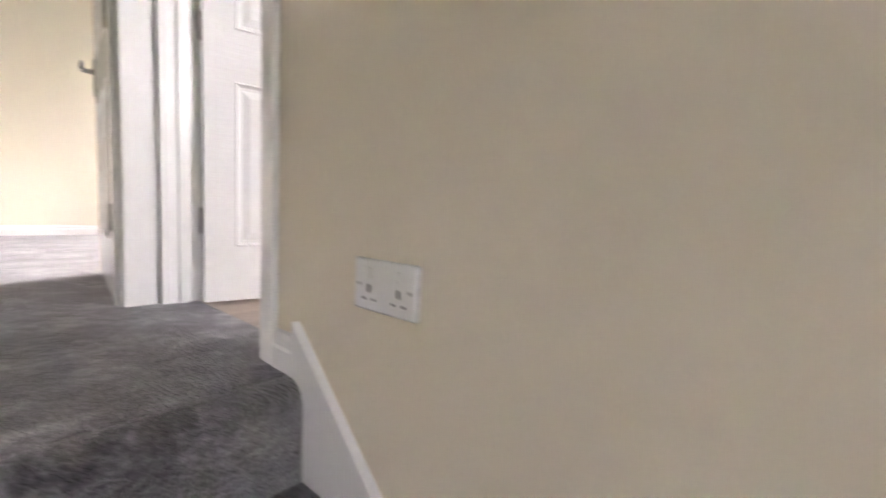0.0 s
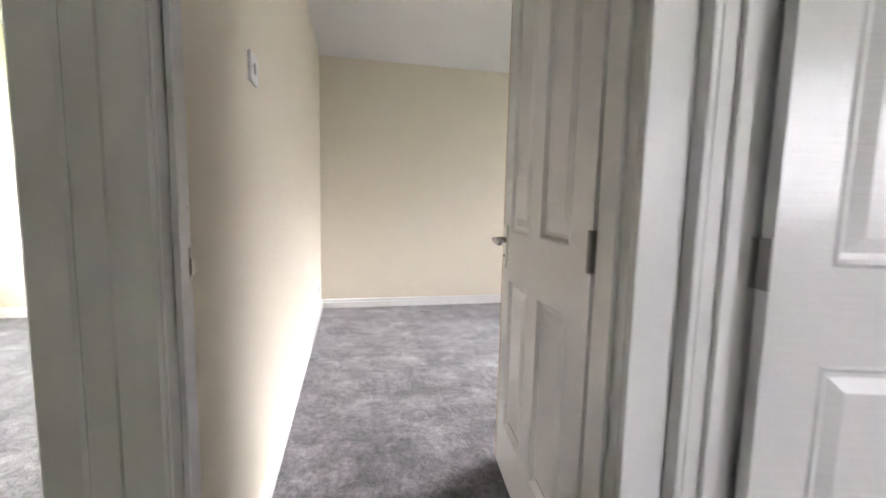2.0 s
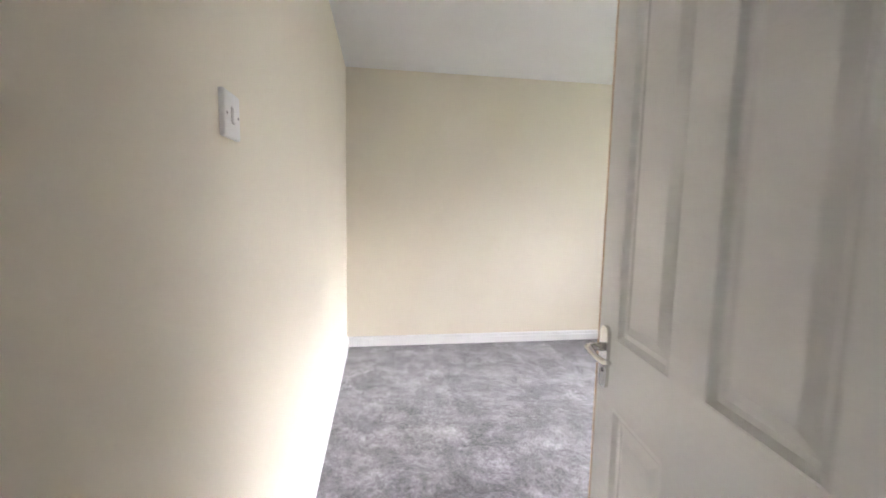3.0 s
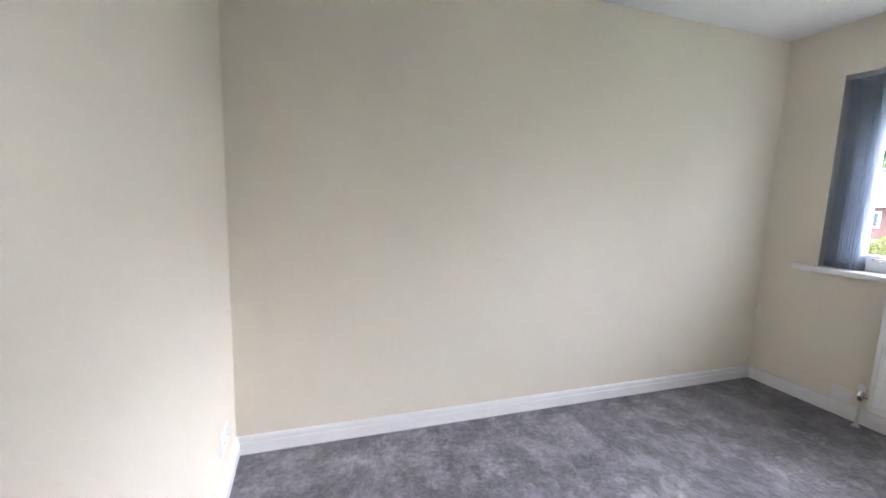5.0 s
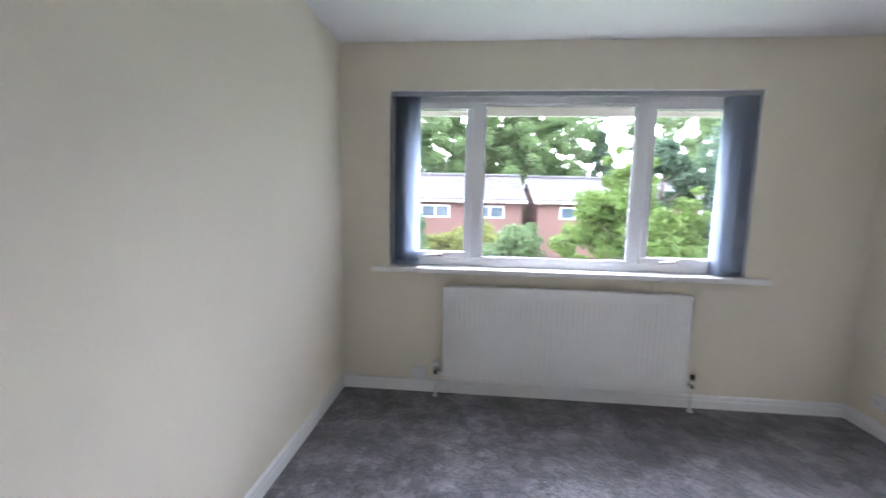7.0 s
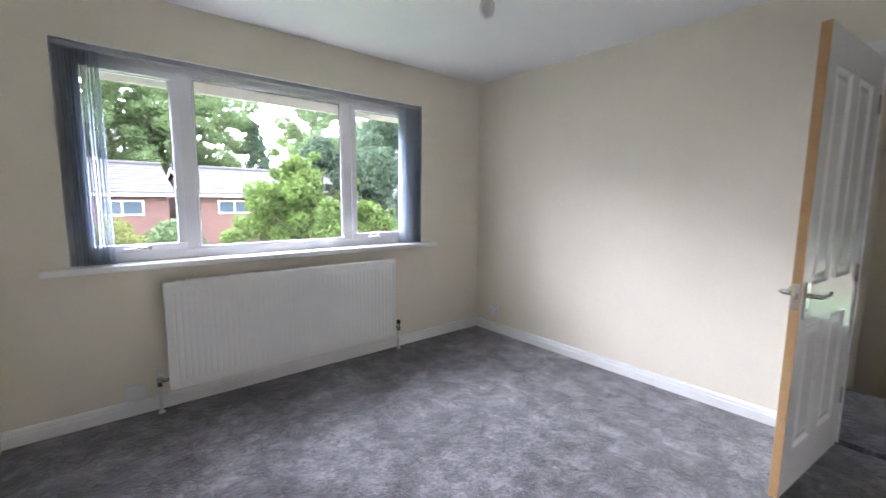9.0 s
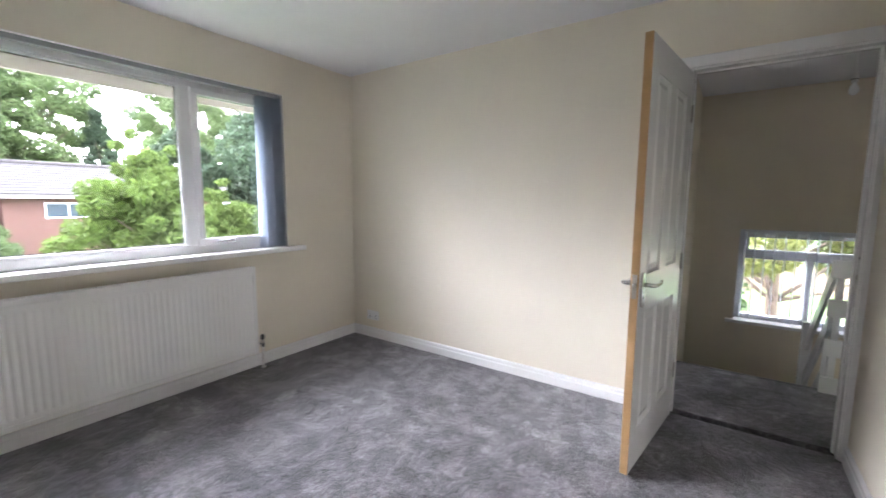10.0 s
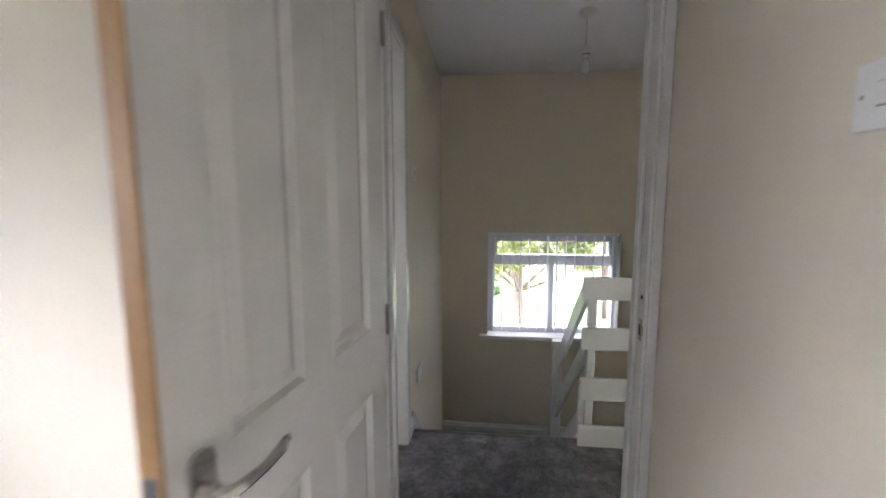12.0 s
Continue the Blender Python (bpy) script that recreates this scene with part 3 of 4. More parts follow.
def blind_slats(b, x0, count, step, turn, mat, z_top, z_bot, wide=0.089):
    bm = bmesh.new()
    cols = []
    for i in range(7):
        a = (i / 6 - 0.5)
        cols.append((a * wide, 0.006 * math.cos(a * math.pi)))
    vs = [[bm.verts.new((u, s, z)) for u, s in cols] for z in (z_bot, z_top)]
    back = [[bm.verts.new((u, s - 0.0012, z)) for u, s in cols] for z in (z_bot, z_top)]
    for i in range(6):
        bm.faces.new((vs[0][i], vs[0][i + 1], vs[1][i + 1], vs[1][i]))
        bm.faces.new((back[0][i], back[1][i], back[1][i + 1], back[0][i + 1]))
    for i in (0, 6):
        bm.faces.new((vs[0][i], vs[1][i], back[1][i], back[0][i]))
    for f in bm.faces:
        f.smooth = True
    first = part("slat", bm, mat, b)
    wbm = box(-wide / 2 + 0.004, wide / 2 - 0.004, -0.002, 0.006, z_bot - 0.004, z_bot + 0.03, 0.0015, 1)
    weight = part("weight", wbm, mat, first)
    for i in range(count):
        turned = Matrix.Translation((x0 + i * step, 0, 0)) @ Matrix.Rotation(radians(turn + random.uniform(-6, 6)), 4, "Z")
        if i == 0:
            first.matrix_local = turned
            continue
        o = first.copy()
        scene.collection.objects.link(o)
        o.matrix_local = turned
        w = weight.copy()
        scene.collection.objects.link(w)
        w.parent = o


blind = vertical_blind(pose(WIN[0] + 0.006, Y_N + 0.042, 0), WIN[1] - WIN[0] - 0.012, M_BLIND, "slate blue vertical blind drawn open to both sides", WIN[3] - 0.034)
blind_slats(blind, 0.03, 12, 0.0145, 88, M_BLIND, WIN[3] - 0.036, 0.915)
blind_slats(blind, WIN[1] - WIN[0] - 0.18, 10, 0.0155, 112, M_BLIND, WIN[3] - 0.036, 0.915)


# ---- radiator ----
def radiator():
    x0, x1, z0, z1, y = -2.67, -1.06, 0.135, 0.785, Y_N - 0.1
    r = thing("radiator", pose(0, 0, 0), "long white fluted panel radiator under the window", "radiator")
    bm = bmesh.new()
    n = 46
    us = []
    for i in range(n):
        a = x0 + 0.02 + (x1 - x0 - 0.04) * i / n
        s = (x1 - x0 - 0.04) / n
        us += [(a, 0.0), (a + s * 0.55, 0.0), (a + s * 0.68, 0.0035), (a + s * 0.87, 0.0035)]
    us.append((x1 - 0.02, 0.0))
    zs = [(z0 + 0.02, 0), (z0 + 0.05, 0), (z0 + 0.062, 1), (z1 - 0.07, 1), (z1 - 0.058, 0), (z1 - 0.02, 0)]
    grid = [[bm.verts.new((u, y + d * k, z)) for u, d in us] for z, k in zs]
    for a, b in zip(grid, grid[1:]):
        for i in range(len(us) - 1):
            bm.faces.new((a[i], a[i + 1], b[i + 1], b[i]))
    part("front_panel", bm, M_RAD, r)
    part("panel_rim", slab(bmesh.new(), x0, x1, z0, z1, y - 0.002, y + 0.018, [(x0 + 0.018, x1 - 0.018, z0 + 0.018, z1 - 0.018)], lambda u, v, t: (u, t, v)), M_RAD, r)
    part("lower_lip", box(x0 + 0.001, x1 - 0.001, y - 0.009, y - 0.0025, z0, z0 + 0.03, 0.003, 2), M_RAD, r)
    part("upper_lip", box(x0 + 0.001, x1 - 0.001, y - 0.007, y - 0.0025, z1 - 0.026, z1 + 0.004, 0.003, 2), M_RAD, r)
    part("back_panel", box(x0 + 0.01, x1 - 0.01, y + 0.035, y + 0.05, z0 + 0.01, z1 - 0.01, 0.004, 2), M_RAD, r)
    part("top_grille", slab(bmesh.new(), x0, x1, y - 0.002, y + 0.056, z1, z1 + 0.006, [(x0 + 0.03 + i * 0.026, x0 + 0.045 + i * 0.026, y + 0.012, y + 0.045) for i in range(59)], lambda u, v, t: (u, v, t)), M_RAD, r)
    for xa in (x0 - 0.003, x1):
        part("side_panel", box(xa, xa + 0.003, y - 0.001, y + 0.055, z0 + 0.02, z1 + 0.004, 0.001, 1), M_RAD, r)
    for xa in (x0 + 0.3, x1 - 0.3):
        part("bracket", box(xa, xa + 0.03, y + 0.05, Y_N, z0 + 0.1, z1 - 0.1, 0.002, 1), M_RAD, r)
    for xa, s in ((x0, -1), (x1, 1)):
        px = xa + s * 0.05
        part("pipe", tube([(px, y + 0.028, 0.0), (px, y + 0.028, 0.15), (px, y + 0.028, 0.2)], 0.0085, 10), M_COPPER, r)
        part("pipe_collar", lathe([(0.019, 0.001), (0.019, 0.006), (0.012, 0.014), (0.0086, 0.016)], 14, (px, y + 0.028, 0)), M_PLASTIC, r)
        v = part("valve", tube([(px, y + 0.028, 0.165), (px, y + 0.028, 0.19), (px, y + 0.028, 0.225)], [0.014, 0.016, 0.012], 12), M_CHROME, r)
        part("valve_tail", tube([(px, y + 0.028, 0.195), (xa - s * 0.002, y + 0.028, 0.195)], 0.011, 10), M_CHROME, v)
        part("valve_cap", lathe([(0.015, 0.225), (0.016, 0.25), (0.011, 0.258)], 12, (px, y + 0.028, 0)), M_DARK if s > 0 else M_PLASTIC, v)
    return r


radiator()


# ---- electrical fittings ----
def double_socket(m, label="white double wall socket"):
    s = thing("wall_socket", m, label, "socket", "double wall sockets")
    part("faceplate", box(-0.073, 0.073, -0.012, 0, -0.043, 0.043, 0.004, 3), M_PLASTIC, s)
    for u in (-0.035, 0.035):
        part("rocker", box(u - 0.0065, u + 0.0065, -0.0155, -0.012, 0.012, 0.03, 0.0015, 2), M_PLASTIC, s)
        bm = box(u - 0.003, u + 0.003, -0.0124, -0.0118, -0.012, 0.001)
        add_box(bm, u - 0.015, u - 0.0085, -0.0124, -0.0118, -0.025, -0.021)
        add_box(bm, u + 0.0085, u + 0.015, -0.0124, -0.0118, -0.025, -0.021)
        part("pin_holes", bm, M_DARK, s)
    for u in (-0.06, 0.06):
        part("screw", tube([(u, -0.012, 0), (u, -0.0128, 0)], 0.0032, 10), M_STEEL, s)
    return s


def light_switch(m):
    s = thing("light_switch", m, "white single rocker light switch on cream wall", "light switch")
    part("faceplate", box(-0.043, 0.043, -0.011, 0, -0.043, 0.043, 0.004, 3), M_PLASTIC, s)
    bm = box(-0.007, 0.007, -0.016, -0.0105, -0.014, 0.014, 0.002, 2)
    part("rocker", bm, M_PLASTIC, s)
    part("rocker_gap", box(-0.0085, 0.0085, -0.0115, -0.0108, -0.0155, 0.0155), M_STEEL, s)
    for u in (-0.03, 0.03):
        part("screw", tube([(u, -0.011, 0), (u, -0.0118, 0)], 0.0032, 10), M_STEEL, s)
    return s


blank = thing("blanking_plate", pose(-2.84, Y_N, 0.137), "plain white blanking plate above the skirting", "wall plate")
part("plate", box(-0.052, 0.052, -0.012, 0, -0.044, 0.044, 0.004, 3), M_PLASTIC, blank)
for u in (-0.036, 0.036):
    part("screw", tube([(u, -0.012, 0), (u, -0.0128, 0)], 0.0032, 10), M_PLASTIC, blank)
double_socket(pose(0, 3.245, 0.21, 0, 0, -90), "white double wall socket near the bedroom corner")
double_socket(pose(-3.12, 0, 0.26, 0, 0, 180), "white double wall socket on the cream side wall")
double_socket(pose(1.233, NORTH, 0.235), "white double wall socket beside the stairs")
light_switch(pose(-0.625, 0, 1.424, 0, 0, 180))
light_switch(pose(1.13, NORTH, 1.45))


def pendant(m, drop, label):
    p = thing("pendant_light", m, label, "pendant lamp", "bare pendant lamps")
    part("ceiling_rose", lathe([(0.05, 0), (0.05, -0.008), (0.042, -0.02), (0.018, -0.028), (0.006, -0.036)], 24), M_PLASTIC, p)
    part("flex", tube([(0, 0, -0.03), (0.001, 0, -drop * 0.5), (0, 0, -drop + 0.02)], 0.0035, 8), M_PLASTIC, p)
    h = part("lampholder", lathe([(0.007, -drop + 0.03), (0.014, -drop + 0.02), (0.017, -drop), (0.02, -drop - 0.02), (0.02, -drop - 0.035)], 18), M_PLASTIC, p)
    part("collar", lathe([(0.022, -drop - 0.012), (0.022, -drop - 0.02)], 18), M_STEEL, h)
    part("bulb", lathe([(0.013, -drop - 0.036), (0.015, -drop - 0.05), (0.026, -drop - 0.072), (0.03, -drop - 0.092), (0.025, -drop - 0.112), (0.012, -drop - 0.124), (0.003, -drop - 0.127)], 20), M_BULB, p)
    return p


pendant(pose(-1.74, 1.73, H), 0.29, "white pendant lampholder with bare bulb on the bedroom ceiling")
pendant(pose(1.45, -0.1, H), 0.23, "white pendant lampholder with bare bulb above the landing")
alarm = thing("smoke_alarm", pose(1.19, 0.46, H), "round white smoke alarm on the landing ceiling", "smoke alarm")
part("base", lathe([(0.055, 0), (0.055, -0.012)], 24), M_PLASTIC, alarm)
part("cover", lathe([(0.05, -0.012), (0.048, -0.03), (0.03, -0.04), (0.005, -0.042)], 24), M_PLASTIC, alarm)

# ---- landing balustrade ----
XB = 0.9
bal = thing("balustrade", pose(0, 0, 0), "white painted balustrade of wide horizontal boards", "balustrade", kind="structure")
for z0 in (0.0, 0.26, 0.53, 0.79):
    part("board", box(XB, XB + 0.022, SOUTH, -0.01, z0 + 0.005, z0 + 0.123, 0.004, 2), M_GLOSS, bal)
for y0 in (-0.085, -0.9):
    part("post", box(XB + 0.0225, XB + 0.06, y0, y0 + 0.04, 0.005, 0.9, 0.004, 2), M_GLOSS, bal)
rail = thing("stair_rail", pose(0, 0, 0), "white painted sloping stair rail boards with newel post", "stair rail", kind="structure")
part("newel", box(XB + 0.83, XB + 0.9, -0.075, -0.005, HALF, 0.29, 0.005, 2), M_GLOSS, rail)
for zt in (0.9, 0.56, 0.2):
    part("sloping_board", string_board("b", -0.052, -0.03, 0.0, 0.13, XB + 0.06, XB + 0.83, zt), M_GLOSS, rail)
part("newel_base", box(XB + 0.0605, XB + 0.075, -0.085, -0.02, 0.0, 0.3, 0.003, 1), M_GLOSS, rail)
tagged(part("stair_apron", string_board("b", -0.1, -0.075, 0.02, 0.45, XB + 0.075, XB + 0.83, -0.02), M_WALL), "cream panel under the sloping stair rail", "panel", kind="structure")

# ---- stair window ----
lw = thing("window_2", pose(0, 0, 0), "white upvc stair window with top light", "window", kind="structure")
XF = EAST + 0.1


def frame_x(parent, name, y0, y1, z0, z1, x0, x1, w):
    for b in ((x0, x1, y0, y1, z0, z0 + w), (x0, x1, y0, y1, z1 - w, z1), (x0, x1, y0, y0 + w, z0 + w, z1 - w), (x0, x1, y1 - w, y1, z0 + w, z1 - w)):
        part(name, box(*b, 0.004, 2), M_UPVC, parent)


frame_x(lw, "window_frame", LWIN[0] + 0.001, LWIN[1] - 0.001, LWIN[2] + 0.004, LWIN[3] - 0.001, XF, XF + 0.065, 0.05)
part("transom", box(XF, XF + 0.065, LWIN[0] + 0.052, LWIN[1] - 0.052, 0.69, 0.75, 0.004, 2), M_UPVC, lw)
part("mullion", box(XF, XF + 0.065, -0.16, -0.11, LWIN[2] + 0.052, 0.689, 0.004, 2), M_UPVC, lw)
frame_x(lw, "sash", LWIN[0] + 0.052, LWIN[1] - 0.052, 0.751, LWIN[3] - 0.052, XF - 0.01, XF + 0.05, 0.035)
for y0, y1, z0, z1 in ((LWIN[0] + 0.05, -0.16, LWIN[2] + 0.05, 0.69), (-0.11, LWIN[1] - 0.05, LWIN[2] + 0.05, 0.69), (LWIN[0] + 0.086, LWIN[1] - 0.086, 0.785, LWIN[3] - 0.086)):
    g = part("pane", box(XF + 0.02, XF + 0.024, y0, y1, z0, z1), M_GLASS, lw, "clear window glass")
    g.visible_shadow = False
tagged(part("window_sill", box(EAST - 0.05, XF, LWIN[0] - 0.07, LWIN[1] + 0.07, LWIN[2] - 0.03, LWIN[2] + 0.005, 0.006, 3), M_SILL), "white painted window board", "sill", kind="structure")
for y0, y1 in ((LWIN[0], LWIN[0] + 0.004), (LWIN[1] - 0.004, LWIN[1])):
    tagged(part("trim", box(EAST - 0.003, XF, y0, y1, LWIN[2] + 0.006, LWIN[3] - 0.004), M_SILL), "white painted window reveal", "reveal", kind="structure")
sb = vertical_blind(pose(EAST + 0.05, LWIN[0] + 0.008, 0, 0, 0, 90), LWIN[1] - LWIN[0] - 0.016, M_SHEER, "white vertical blind turned edge-on at the stair window", LWIN[3] - 0.032)
blind_slats(sb, 0.05, 14, 0.083, 84, M_SHEER, LWIN[3] - 0.034, 0.06)

# ---- towel radiator in the bathroom ----
tr = thing("towel_radiator", pose(0.112, 1.98, 0), "anthracite ladder towel radiator on white bathroom wall", "towel radiator")
for y in (-0.24, 0.24):
    part("upright", box(0.055, 0.085, y - 0.015, y + 0.015, 0.28, 1.75, 0.004, 2), M_ANTH, tr)
z = 0.31
for n_bars in (13, 6, 5):
    for i in range(n_bars):
        part("bar", tube([(0.095, -0.255, z), (0.095, 0.255, z)], 0.0115, 10), M_ANTH, tr)
        z += 0.046
    z += 0.09
for y in (-0.24, 0.24):
    for zz in (0.5, 1.6):
        part("bracket", tube([(0, y, zz), (0.06, y, zz)], 0.009, 8), M_ANTH, tr)
    v = part("valve", tube([(0.07, y, 0.27), (0.07, y, 0.2), (0.02, y, 0.17)], [0.012, 0.014, 0.011], 10), M_CHROME, tr)
    part("valve_head", tube([(0.07, y, 0.2), (0.12, y, 0.2)], 0.014, 12), M_CHROME, v)
    part("pipe", tube([(0.02, y, 0.17), (0.02, y, 0.001)], 0.009, 8), M_CHROME, tr)
    part("pipe_collar", lathe([(0.022, 0.001), (0.022, 0.006), (0.012, 0.014)], 14, (0.02, y, 0)), M_CHROME, tr)

# laminate planks
pb = box(0, 1, 0, 1, 0, 1)
plank_mesh = bpy.data.meshes.new("plank")
pb.to_mesh(plank_mesh)
pb.free()
plank_mesh.materials.append(M_LAM)
for r in range(20):
    x = 0.113 + r * 0.125
    y = NORTH + 0.0985
    first = 0.3 + 0.9 * random.random()
    while y < Y_N - 0.03:
        y1 = min(y + first, Y_N - 0.022)
        o = new("plank", plank_mesh)
        o.parent = bath_floor
        o.location = (x, y, -0.006)
        o.scale = (0.1235, y1 - y - 0.0015, 0.007)
        y, first = y1, 1.2

# ---- outdoors ----
tagged(part("ground", box(-900, 900, -900, 900, GROUND - 0.3, GROUND - 0.004), M_GRASS), "green lawn and verge outside", "ground", kind="structure")
tagged(part("road", box(-60, 60, 17, 22.5, GROUND - 0.003, GROUND + 0.004), M_PAVE), "pale worn concrete road between the houses", "road", kind="structure")
tagged(part("pavement", box(-10.6, -6.6, 4.5, 17, GROUND - 0.003, GROUND + 0.008), M_PAVE), "pale concrete front drive", "pavement", kind="structure")
eaves = thing("eaves", pose(0, 0, 0), "grey soffit and fascia boards over the window", "eaves", kind="structure")
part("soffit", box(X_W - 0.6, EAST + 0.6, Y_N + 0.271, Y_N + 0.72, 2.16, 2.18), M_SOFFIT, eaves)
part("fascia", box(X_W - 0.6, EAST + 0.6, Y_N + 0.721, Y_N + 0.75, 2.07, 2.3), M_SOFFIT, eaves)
part("gutter", tube([(X_W - 0.6, Y_N + 0.8, 2.24), (EAST + 0.6, Y_N + 0.8, 2.24)], 0.05, 10), M_RENDER, eaves)


def house(name, m, wide, deep, eave, ridge, label, windows):
    """A house with its ridge along x, front towards -y."""
    h = thing(name, m, label, "house", "brick houses across the road")
    bm = bmesh.new()
    pts = [(0, 0), (deep, 0), (deep, eave), (deep / 2, ridge), (0, eave)]
    a = [bm.verts.new((0, y, z)) for y, z in pts]
    b = [bm.verts.new((wide, y, z)) for y, z in pts]
    for i in range(5):
        bm.faces.new((a[i], a[(i + 1) % 5], b[(i + 1) % 5], b[i]))
    bm.faces.new(a[::-1])
    bm.faces.new(b)
    part("wall", bm, M_BRICK, h)
    for s in (0, 1):
        bm = bmesh.new()
        y0, y1 = ((-0.45, deep / 2) if s == 0 else (deep + 0.45, deep / 2))
        k = (ridge - eave) / (deep / 2)
        z0 = eave - 0.45 * k
        n = 12
        for i in range(n):
            f0, f1 = i / n, (i + 1) / n
            ya, yb, za, zb = y0 + (y1 - y0) * f0, y0 + (y1 - y0) * f1, z0 + (ridge - z0) * f0, z0 + (ridge - z0) * f1
            q = [(-0.3, ya, za + 0.17), (wide + 0.3, ya, za + 0.17), (wide + 0.3, yb, zb + 0.13), (-0.3, yb, zb + 0.13)]
            v = [bm.verts.new(p) for p in q] + [bm.verts.new((p[0], p[1], p[2] - 0.1)) for p in q]
            for fc in ((0, 1, 2, 3), (7, 6, 5, 4), (0, 4, 5, 1), (1, 5, 6, 2), (2, 6, 7, 3), (3, 7, 4, 0)):
                bm.faces.new([v[j] for j in fc])
        part("roof_slope", bm, M_ROOF, h)
    part("ridge", tube([(-0.3, deep / 2, ridge + 0.16), (wide + 0.3, deep / 2, ridge + 0.16)], 0.14, 8), M_ROOF, h)
    part("gutter", box(-0.3, wide + 0.3, -0.56, -0.44, eave - 0.32, eave - 0.16), M_RENDER, h)
    for x in (-0.31, wide + 0.24):
        bm = bmesh.new()
        k = (ridge - eave) / (deep / 2)
        for y0, z0, y1, z1 in ((-0.45, eave - 0.45 * k, deep / 2, ridge), (deep / 2, ridge, deep + 0.45, eave - 0.45 * k)):
            v = [bm.verts.new((x + dx, y, z + dz)) for dx in (0, 0.07) for y, z, dz in ((y0, z0, -0.15), (y1, z1, -0.15), (y1, z1, 0.08), (y0, z0, 0.08))]
            for fc in ((0, 1, 2, 3), (7, 6, 5, 4), (0, 4, 5, 1), (1, 5, 6, 2), (2, 6, 7, 3), (3, 7, 4, 0)):
                bm.faces.new([v[j] for j in fc])
        part("bargeboard", bm, M_RENDER, h)
    for x, z, w, hh in windows:
        wf = part("window", slab(bmesh.new(), x, x + w, z, z + hh, -0.06, 0.03, [(x + 0.07 + i * (w - 0.07) / 2, x + (i + 1) * (w - 0.07) / 2, z + 0.07, z + hh - 0.07) for i in range(2)], lambda u, v, t: (u, t, v)), M_UPVC, h)
        part("pane", box(x + 0.03, x + w - 0.03, -0.02, -0.01, z + 0.03, z + hh - 0.03), M_WINDARK, wf)
    return h


row = house("house", pose(-18.0, 28, GROUND, 0, 0, 4), 8.6, 6.5, 4.35, 5.9, "red brick house with grey tiled roof and white windows", [(1.6, 2.95, 2.0, 0.85), (5.4, 2.95, 2.0, 0.85)])
for x, y, r in ((-8.2, 29.2, 4), (1.6, 30.6, 4), (11.5, 31.5, 4)):
    copy_thing(row, pose(x, y, GROUND, 0, 0, r))
house("house", pose(-13.5, 16.5, GROUND, 0, 0, 96), 8.0, 6.0, 3.6, 5.3, "red brick house with white gable end boards", [(1.0, 2.3, 1.6, 0.9), (4.6, 2.3, 1.6, 0.9)])
dish = thing("satellite_dish", pose(-13.0, 16.0, 0.75, 0, 0, 20), "pale grey satellite dish on a brick gable", "satellite dish")
part("dish", lathe([(0.05, -0.02), (0.2, 0.01), (0.33, 0.08), (0.34, 0.085), (0.2, 0.025)], 20), M_RENDER, dish)
dish.children[0].rotation_euler = (radians(75), 0, 0)
part("mast", tube([(0, 0.02, 0), (0, 0.3, -0.1), (0, 0.6, -0.1)], 0.02, 8), M_STEEL, dish)


def leaves(count, spots, size, seed, flat=0.5):
    """Many small bent leaves scattered about the given clumps (x, y, z, radius)."""
    rng = np.random.default_rng(seed)
    spots = np.array(spots)
    w = spots[:, 3] ** 2
    pick = rng.choice(len(spots), count, p=w / w.sum())
    d = rng.normal(size=(count, 3))
    d /= np.linalg.norm(d, axis=1)[:, None]
    c = spots[pick, :3] + d * (spots[pick, 3] * rng.uniform(0.35, 1.0, count) ** 0.6)[:, None] * np.array([1, 1, 0.8])
    a = rng.normal(size=(count, 3))
    a /= np.linalg.norm(a, axis=1)[:, None]
    b = np.cross(a, rng.normal(size=(count, 3)))
    b /= np.linalg.norm(b, axis=1)[:, None]
    s = size * rng.uniform(0.6, 1.4, count)[:, None]
    n = np.cross(a, b)
    v = np.stack([c - a * s, c + b * s * 0.45 + n * s * 0.15, c + a * s, c - b * s * 0.45 + n * s * 0.15], 1).reshape(-1, 3)
    me = bpy.data.meshes.new("crown")
    idx = np.arange(count)[:, None] * 4
    faces = np.concatenate([idx + np.array([[0, 1, 2]]), idx + np.array([[0, 2, 3]])], 0)
    me.from_pydata(v.tolist(), [], faces.tolist())
    return me


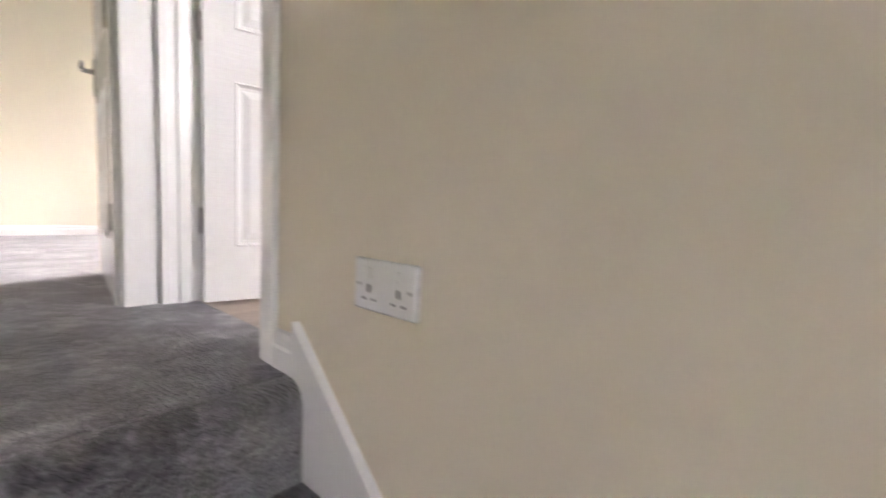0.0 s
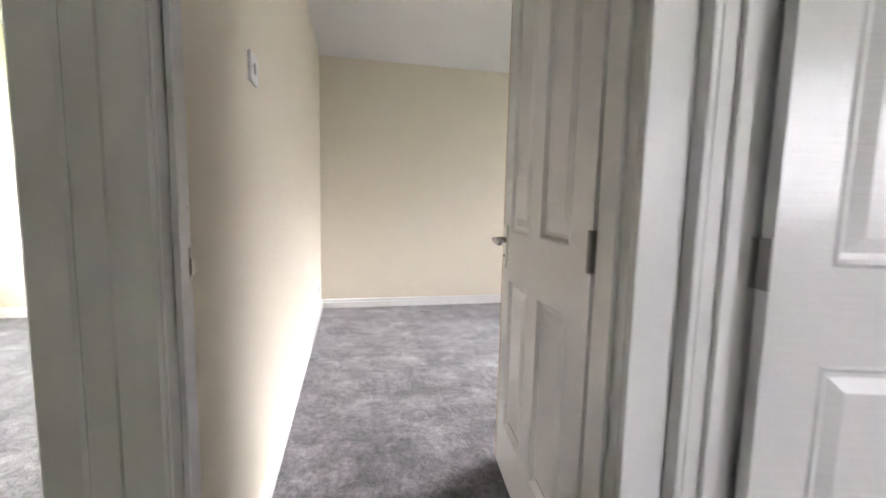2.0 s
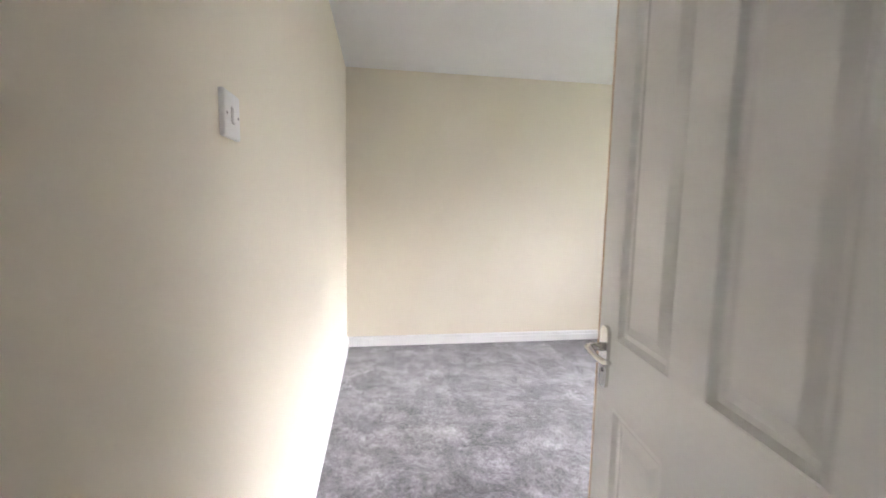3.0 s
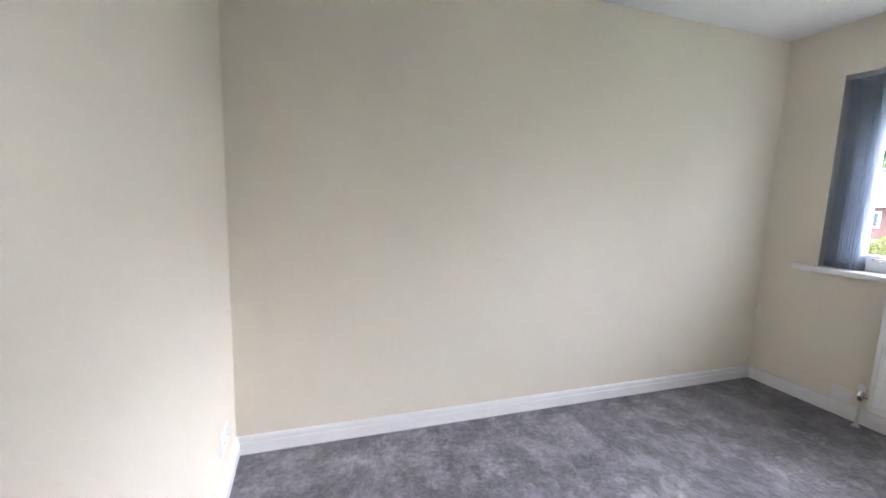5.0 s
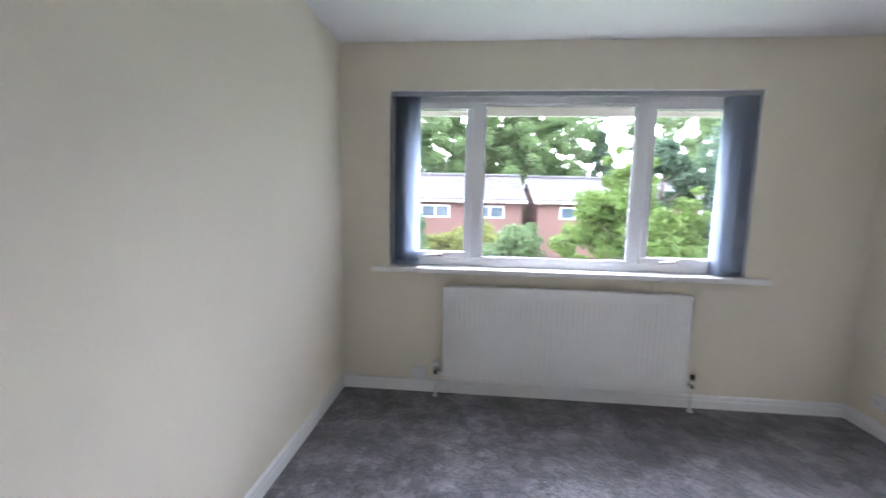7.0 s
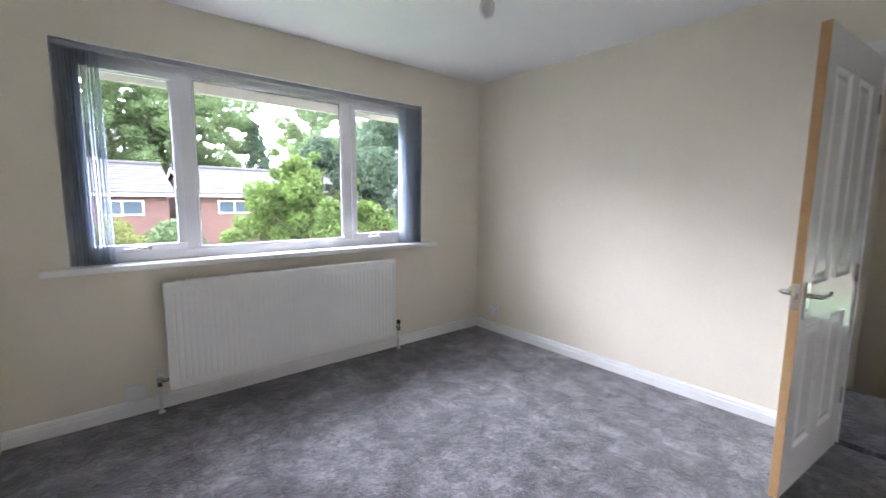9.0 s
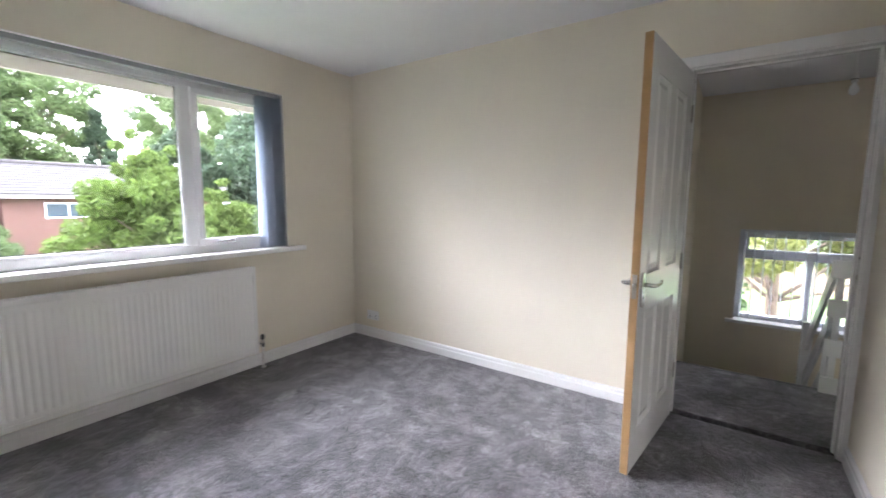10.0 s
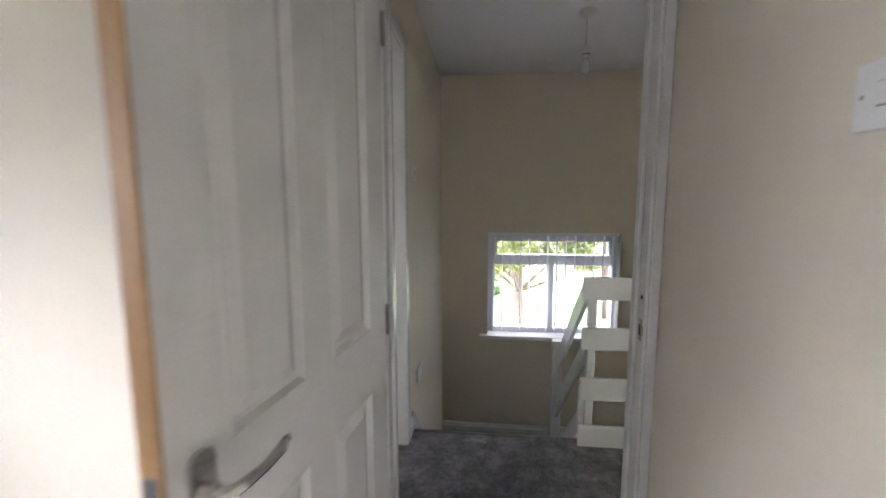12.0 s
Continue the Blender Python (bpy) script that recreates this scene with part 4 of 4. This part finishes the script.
def tree(name, m, height, spread, trunk, mat, count, size, seed, label, category="tree", start=0.3, clumps=38, taper=0.35, clump=(0.2, 0.36), shoots=0):
    rng = random.Random(seed)
    t = thing(name, m, label, category)
    bend = [(rng.uniform(-0.03, 0.03) * height * i / 5, rng.uniform(-0.03, 0.03) * height * i / 5, height * 0.85 * i / 5) for i in range(6)]
    bend[0] = (0, 0, -0.1)
    bm = tube(bend, [trunk * (1 - 0.16 * i) for i in range(6)], 9)
    spots = []
    for i in range(clumps):
        f = start + (1 - start) * (i + 0.5) / clumps
        a = i * 2.4 + rng.uniform(-0.5, 0.5)
        reach = spread * (1 - taper * abs(f - 0.55) / 0.45 - (0.25 if f > 0.9 else 0)) * rng.uniform(0.45, 1.0)
        p = Vector((math.cos(a) * reach, math.sin(a) * reach, height * f + rng.uniform(-0.2, 0.2)))
        z0 = max(height * start * 0.7, p.z - reach * 0.8)
        base = Vector((0, 0, min(z0, height * 0.8)))
        k = min(4, int(base.z / (height * 0.17)))
        base.x, base.y = bend[k][0], bend[k][1]
        if i % 2 == 0:
            mid = (base + p) / 2 + Vector((0, 0, -0.05 * reach))
            add_tube(bm, [base, mid, p], [trunk * 0.3, trunk * 0.2, trunk * 0.06], 6)
        spots.append((*p, spread * rng.uniform(*clump)))
    for i in range(shoots):
        a, r0 = i * 2.4, spread * rng.uniform(0.1, 0.8)
        top = height * rng.uniform(0.92, 1.22) - r0 * 0.35
        for j in range(5):
            f = j / 4
            spots.append((math.cos(a) * r0 * (0.8 + 0.2 * f), math.sin(a) * r0 * (0.8 + 0.2 * f), height * 0.6 + (top - height * 0.6) * f, spread * (0.16 - 0.09 * f)))
    part("trunk", bm, M_BARK, t)
    me = leaves(count, spots, size, seed)
    me.materials.append(mat)
    c = new("crown", me)
    c.parent = t
    return t


tree("tree", pose(1.9, 13.2, GROUND), 4.9, 2.5, 0.12, M_LEAF_BRIGHT, 30000, 0.08, 1, "bright green leafy garden tree in front of the houses", start=0.1, taper=0.75, clumps=60, clump=(0.1, 0.22), shoots=9)
tree("tree", pose(4.2, 13.6, GROUND), 3.6, 1.8, 0.12, M_LEAF_BRIGHT, 16000, 0.085, 12, "bright green leafy garden tree in front of the houses", start=0.1, clump=(0.14, 0.28), shoots=16)
tree("shrub", pose(-1.4, 14.2, GROUND), 3.0, 1.4, 0.06, M_LEAF_MID, 8000, 0.09, 2, "rounded dark green garden shrub", "shrub", start=0.06)
tree("shrub", pose(-4.0, 13.0, GROUND), 2.4, 1.5, 0.06, M_LEAF_MID, 7000, 0.09, 3, "rounded green shrub beside the drive", "shrub", start=0.06)
tree("shrub", pose(-6.6, 23.8, GROUND), 3.4, 1.4, 0.06, M_LEAF_MID, 6000, 0.1, 4, "small green tree by the brick houses", "shrub", start=0.15)
tree("shrub", pose(-2.6, 24.6, GROUND), 2.6, 1.8, 0.06, M_LEAF_YELLOW, 6000, 0.1, 15, "pale green shrub by the brick houses", "shrub", start=0.1)
for k, (x, y, h) in enumerate(((-9.0, 24.5, 2.2), (-5.0, 25.4, 2.0), (0.2, 26.0, 2.6), (-12.5, 24.0, 2.4))):
    tree("shrub", pose(x, y, GROUND), h, 1.5, 0.06, (M_LEAF_MID, M_LEAF_YELLOW)[k % 2], 5000, 0.1, 40 + k, "loose green shrub in a front garden", "shrub", start=0.08)
tree("conifer", pose(7.6, 15.5, GROUND), 8.8, 2.8, 0.22, M_LEAF_DARK, 22000, 0.12, 5, "tall dark green conifer", start=0.08, taper=0.75, clumps=60)
tree("conifer", pose(4.6, 17.5, GROUND), 6.4, 2.2, 0.2, M_LEAF_DARK, 14000, 0.11, 25, "dark green conifer behind the garden tree", start=0.1, taper=0.7, clumps=50, clump=(0.14, 0.28))
tree("conifer", pose(10.8, 14.0, GROUND), 8.0, 2.6, 0.22, M_LEAF_DARK, 18000, 0.12, 6, "tall dark green conifer", start=0.08, taper=0.75, clumps=60)
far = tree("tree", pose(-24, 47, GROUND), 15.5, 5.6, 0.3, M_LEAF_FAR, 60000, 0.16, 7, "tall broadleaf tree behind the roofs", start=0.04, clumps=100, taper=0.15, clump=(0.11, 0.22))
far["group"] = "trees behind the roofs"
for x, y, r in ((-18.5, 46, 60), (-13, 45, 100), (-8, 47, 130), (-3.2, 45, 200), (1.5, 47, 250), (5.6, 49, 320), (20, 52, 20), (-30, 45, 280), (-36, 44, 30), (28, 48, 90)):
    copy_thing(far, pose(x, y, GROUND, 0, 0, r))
thin = tree("tree", pose(9.5, 44, GROUND), 11.0, 1.6, 0.25, M_LEAF_DARK, 3000, 0.2, 9, "thin tall tree behind the roofs", start=0.4, taper=0.8)

# parked car on the drive
car = thing("car", pose(-6.9, 19.2, GROUND + 0.004, 0, 0, 12), "white parked hatchback on the road", "car")
bm = bmesh.new()
side = [(-2.0, 0.3), (-2.05, 0.65), (-1.9, 0.95), (-1.25, 1.02), (-0.55, 1.45), (0.75, 1.48), (1.6, 1.1), (1.95, 0.95), (2.02, 0.5), (1.95, 0.3)]
la = [bm.verts.new((x, -0.82 + max(0, z - 0.95) * 0.3, z)) for x, z in side]
lb = [bm.verts.new((x, 0.82 - max(0, z - 0.95) * 0.3, z)) for x, z in side]
for i in range(len(side)):
    j = (i + 1) % len(side)
    bm.faces.new((la[i], la[j], lb[j], lb[i]))
bm.faces.new(la[::-1])
bm.faces.new(lb)
bmesh.ops.bevel(bm, geom=list(bm.edges), offset=0.05, segments=2, affect="EDGES")
part("body", bm, M_CAR, car)
for y in (-0.83, 0.79):
    part("side_window", box(-0.7, 1.2, y, y + 0.04, 1.05, 1.33, 0.02, 2), M_WINDARK, car)
for x in (-1.3, 1.25):
    for y in (-0.84, 0.66):
        w = part("wheel", tube([(x, y, 0.31), (x, y + 0.18, 0.31)], 0.31, 20), M_TYRE, car)
        part("rim", tube([(x, y - 0.005, 0.31), (x, y + 0.185, 0.31)], 0.19, 16), M_STEEL, w)

# beyond the stair window
tree("tree", pose(8.4, -0.35, GROUND, 0, 9, 0), 5.4, 2.6, 0.17, M_LEAF_YELLOW, 15000, 0.085, 21, "yellow green garden tree with a leaning dark trunk", start=0.5, clumps=44, clump=(0.12, 0.24))
tree("tree", pose(12.4, 2.4, GROUND), 6.2, 2.8, 0.16, M_LEAF_MID, 16000, 0.09, 22, "green garden tree with a high open crown", start=0.42, clumps=44, clump=(0.12, 0.24))
tree("tree", pose(13.2, -3.6, GROUND), 6.0, 2.6, 0.16, M_LEAF_MID, 16000, 0.09, 23, "green garden tree with a high open crown", start=0.42, clumps=44, clump=(0.12, 0.24))
tree("shrub", pose(16.5, 0.9, GROUND), 1.9, 1.2, 0.06, M_LEAF_MID, 4000, 0.08, 24, "low green shrub at the edge of the paving", "shrub", start=0.06)
back = house("house", pose(27.0, 7.5, GROUND, 0, 0, -90), 7.5, 6.0, 3.0, 4.8, "red brick house behind the back garden", [(0.9, 1.1, 1.8, 1.1), (4.4, 1.1, 1.8, 1.1)])
back["group"] = ""
fence = thing("fence", pose(21.0, 0, GROUND), "brown timber close-board garden fence", "fence")
fm = box(0, 0.03, 0, 0.145, 0, 1.3, 0.003, 1)
board = part("board", fm, M_FENCE, fence)
board.location.y = -9
for i in range(1, 120):
    o = board.copy()
    scene.collection.objects.link(o)
    o.location.y = -9 + i * 0.15
for i in range(8):
    part("post", box(-0.09, 0.0, -9 + i * 2.4, -8.9 + i * 2.4, 0, 1.4, 0.005, 1), M_FENCE, fence)
tagged(part("patio", box(3.2, 10.5, -6, 6, GROUND - 0.003, GROUND + 0.012), M_PAVE), "pale paved patio behind the house", "pavement", kind="structure")
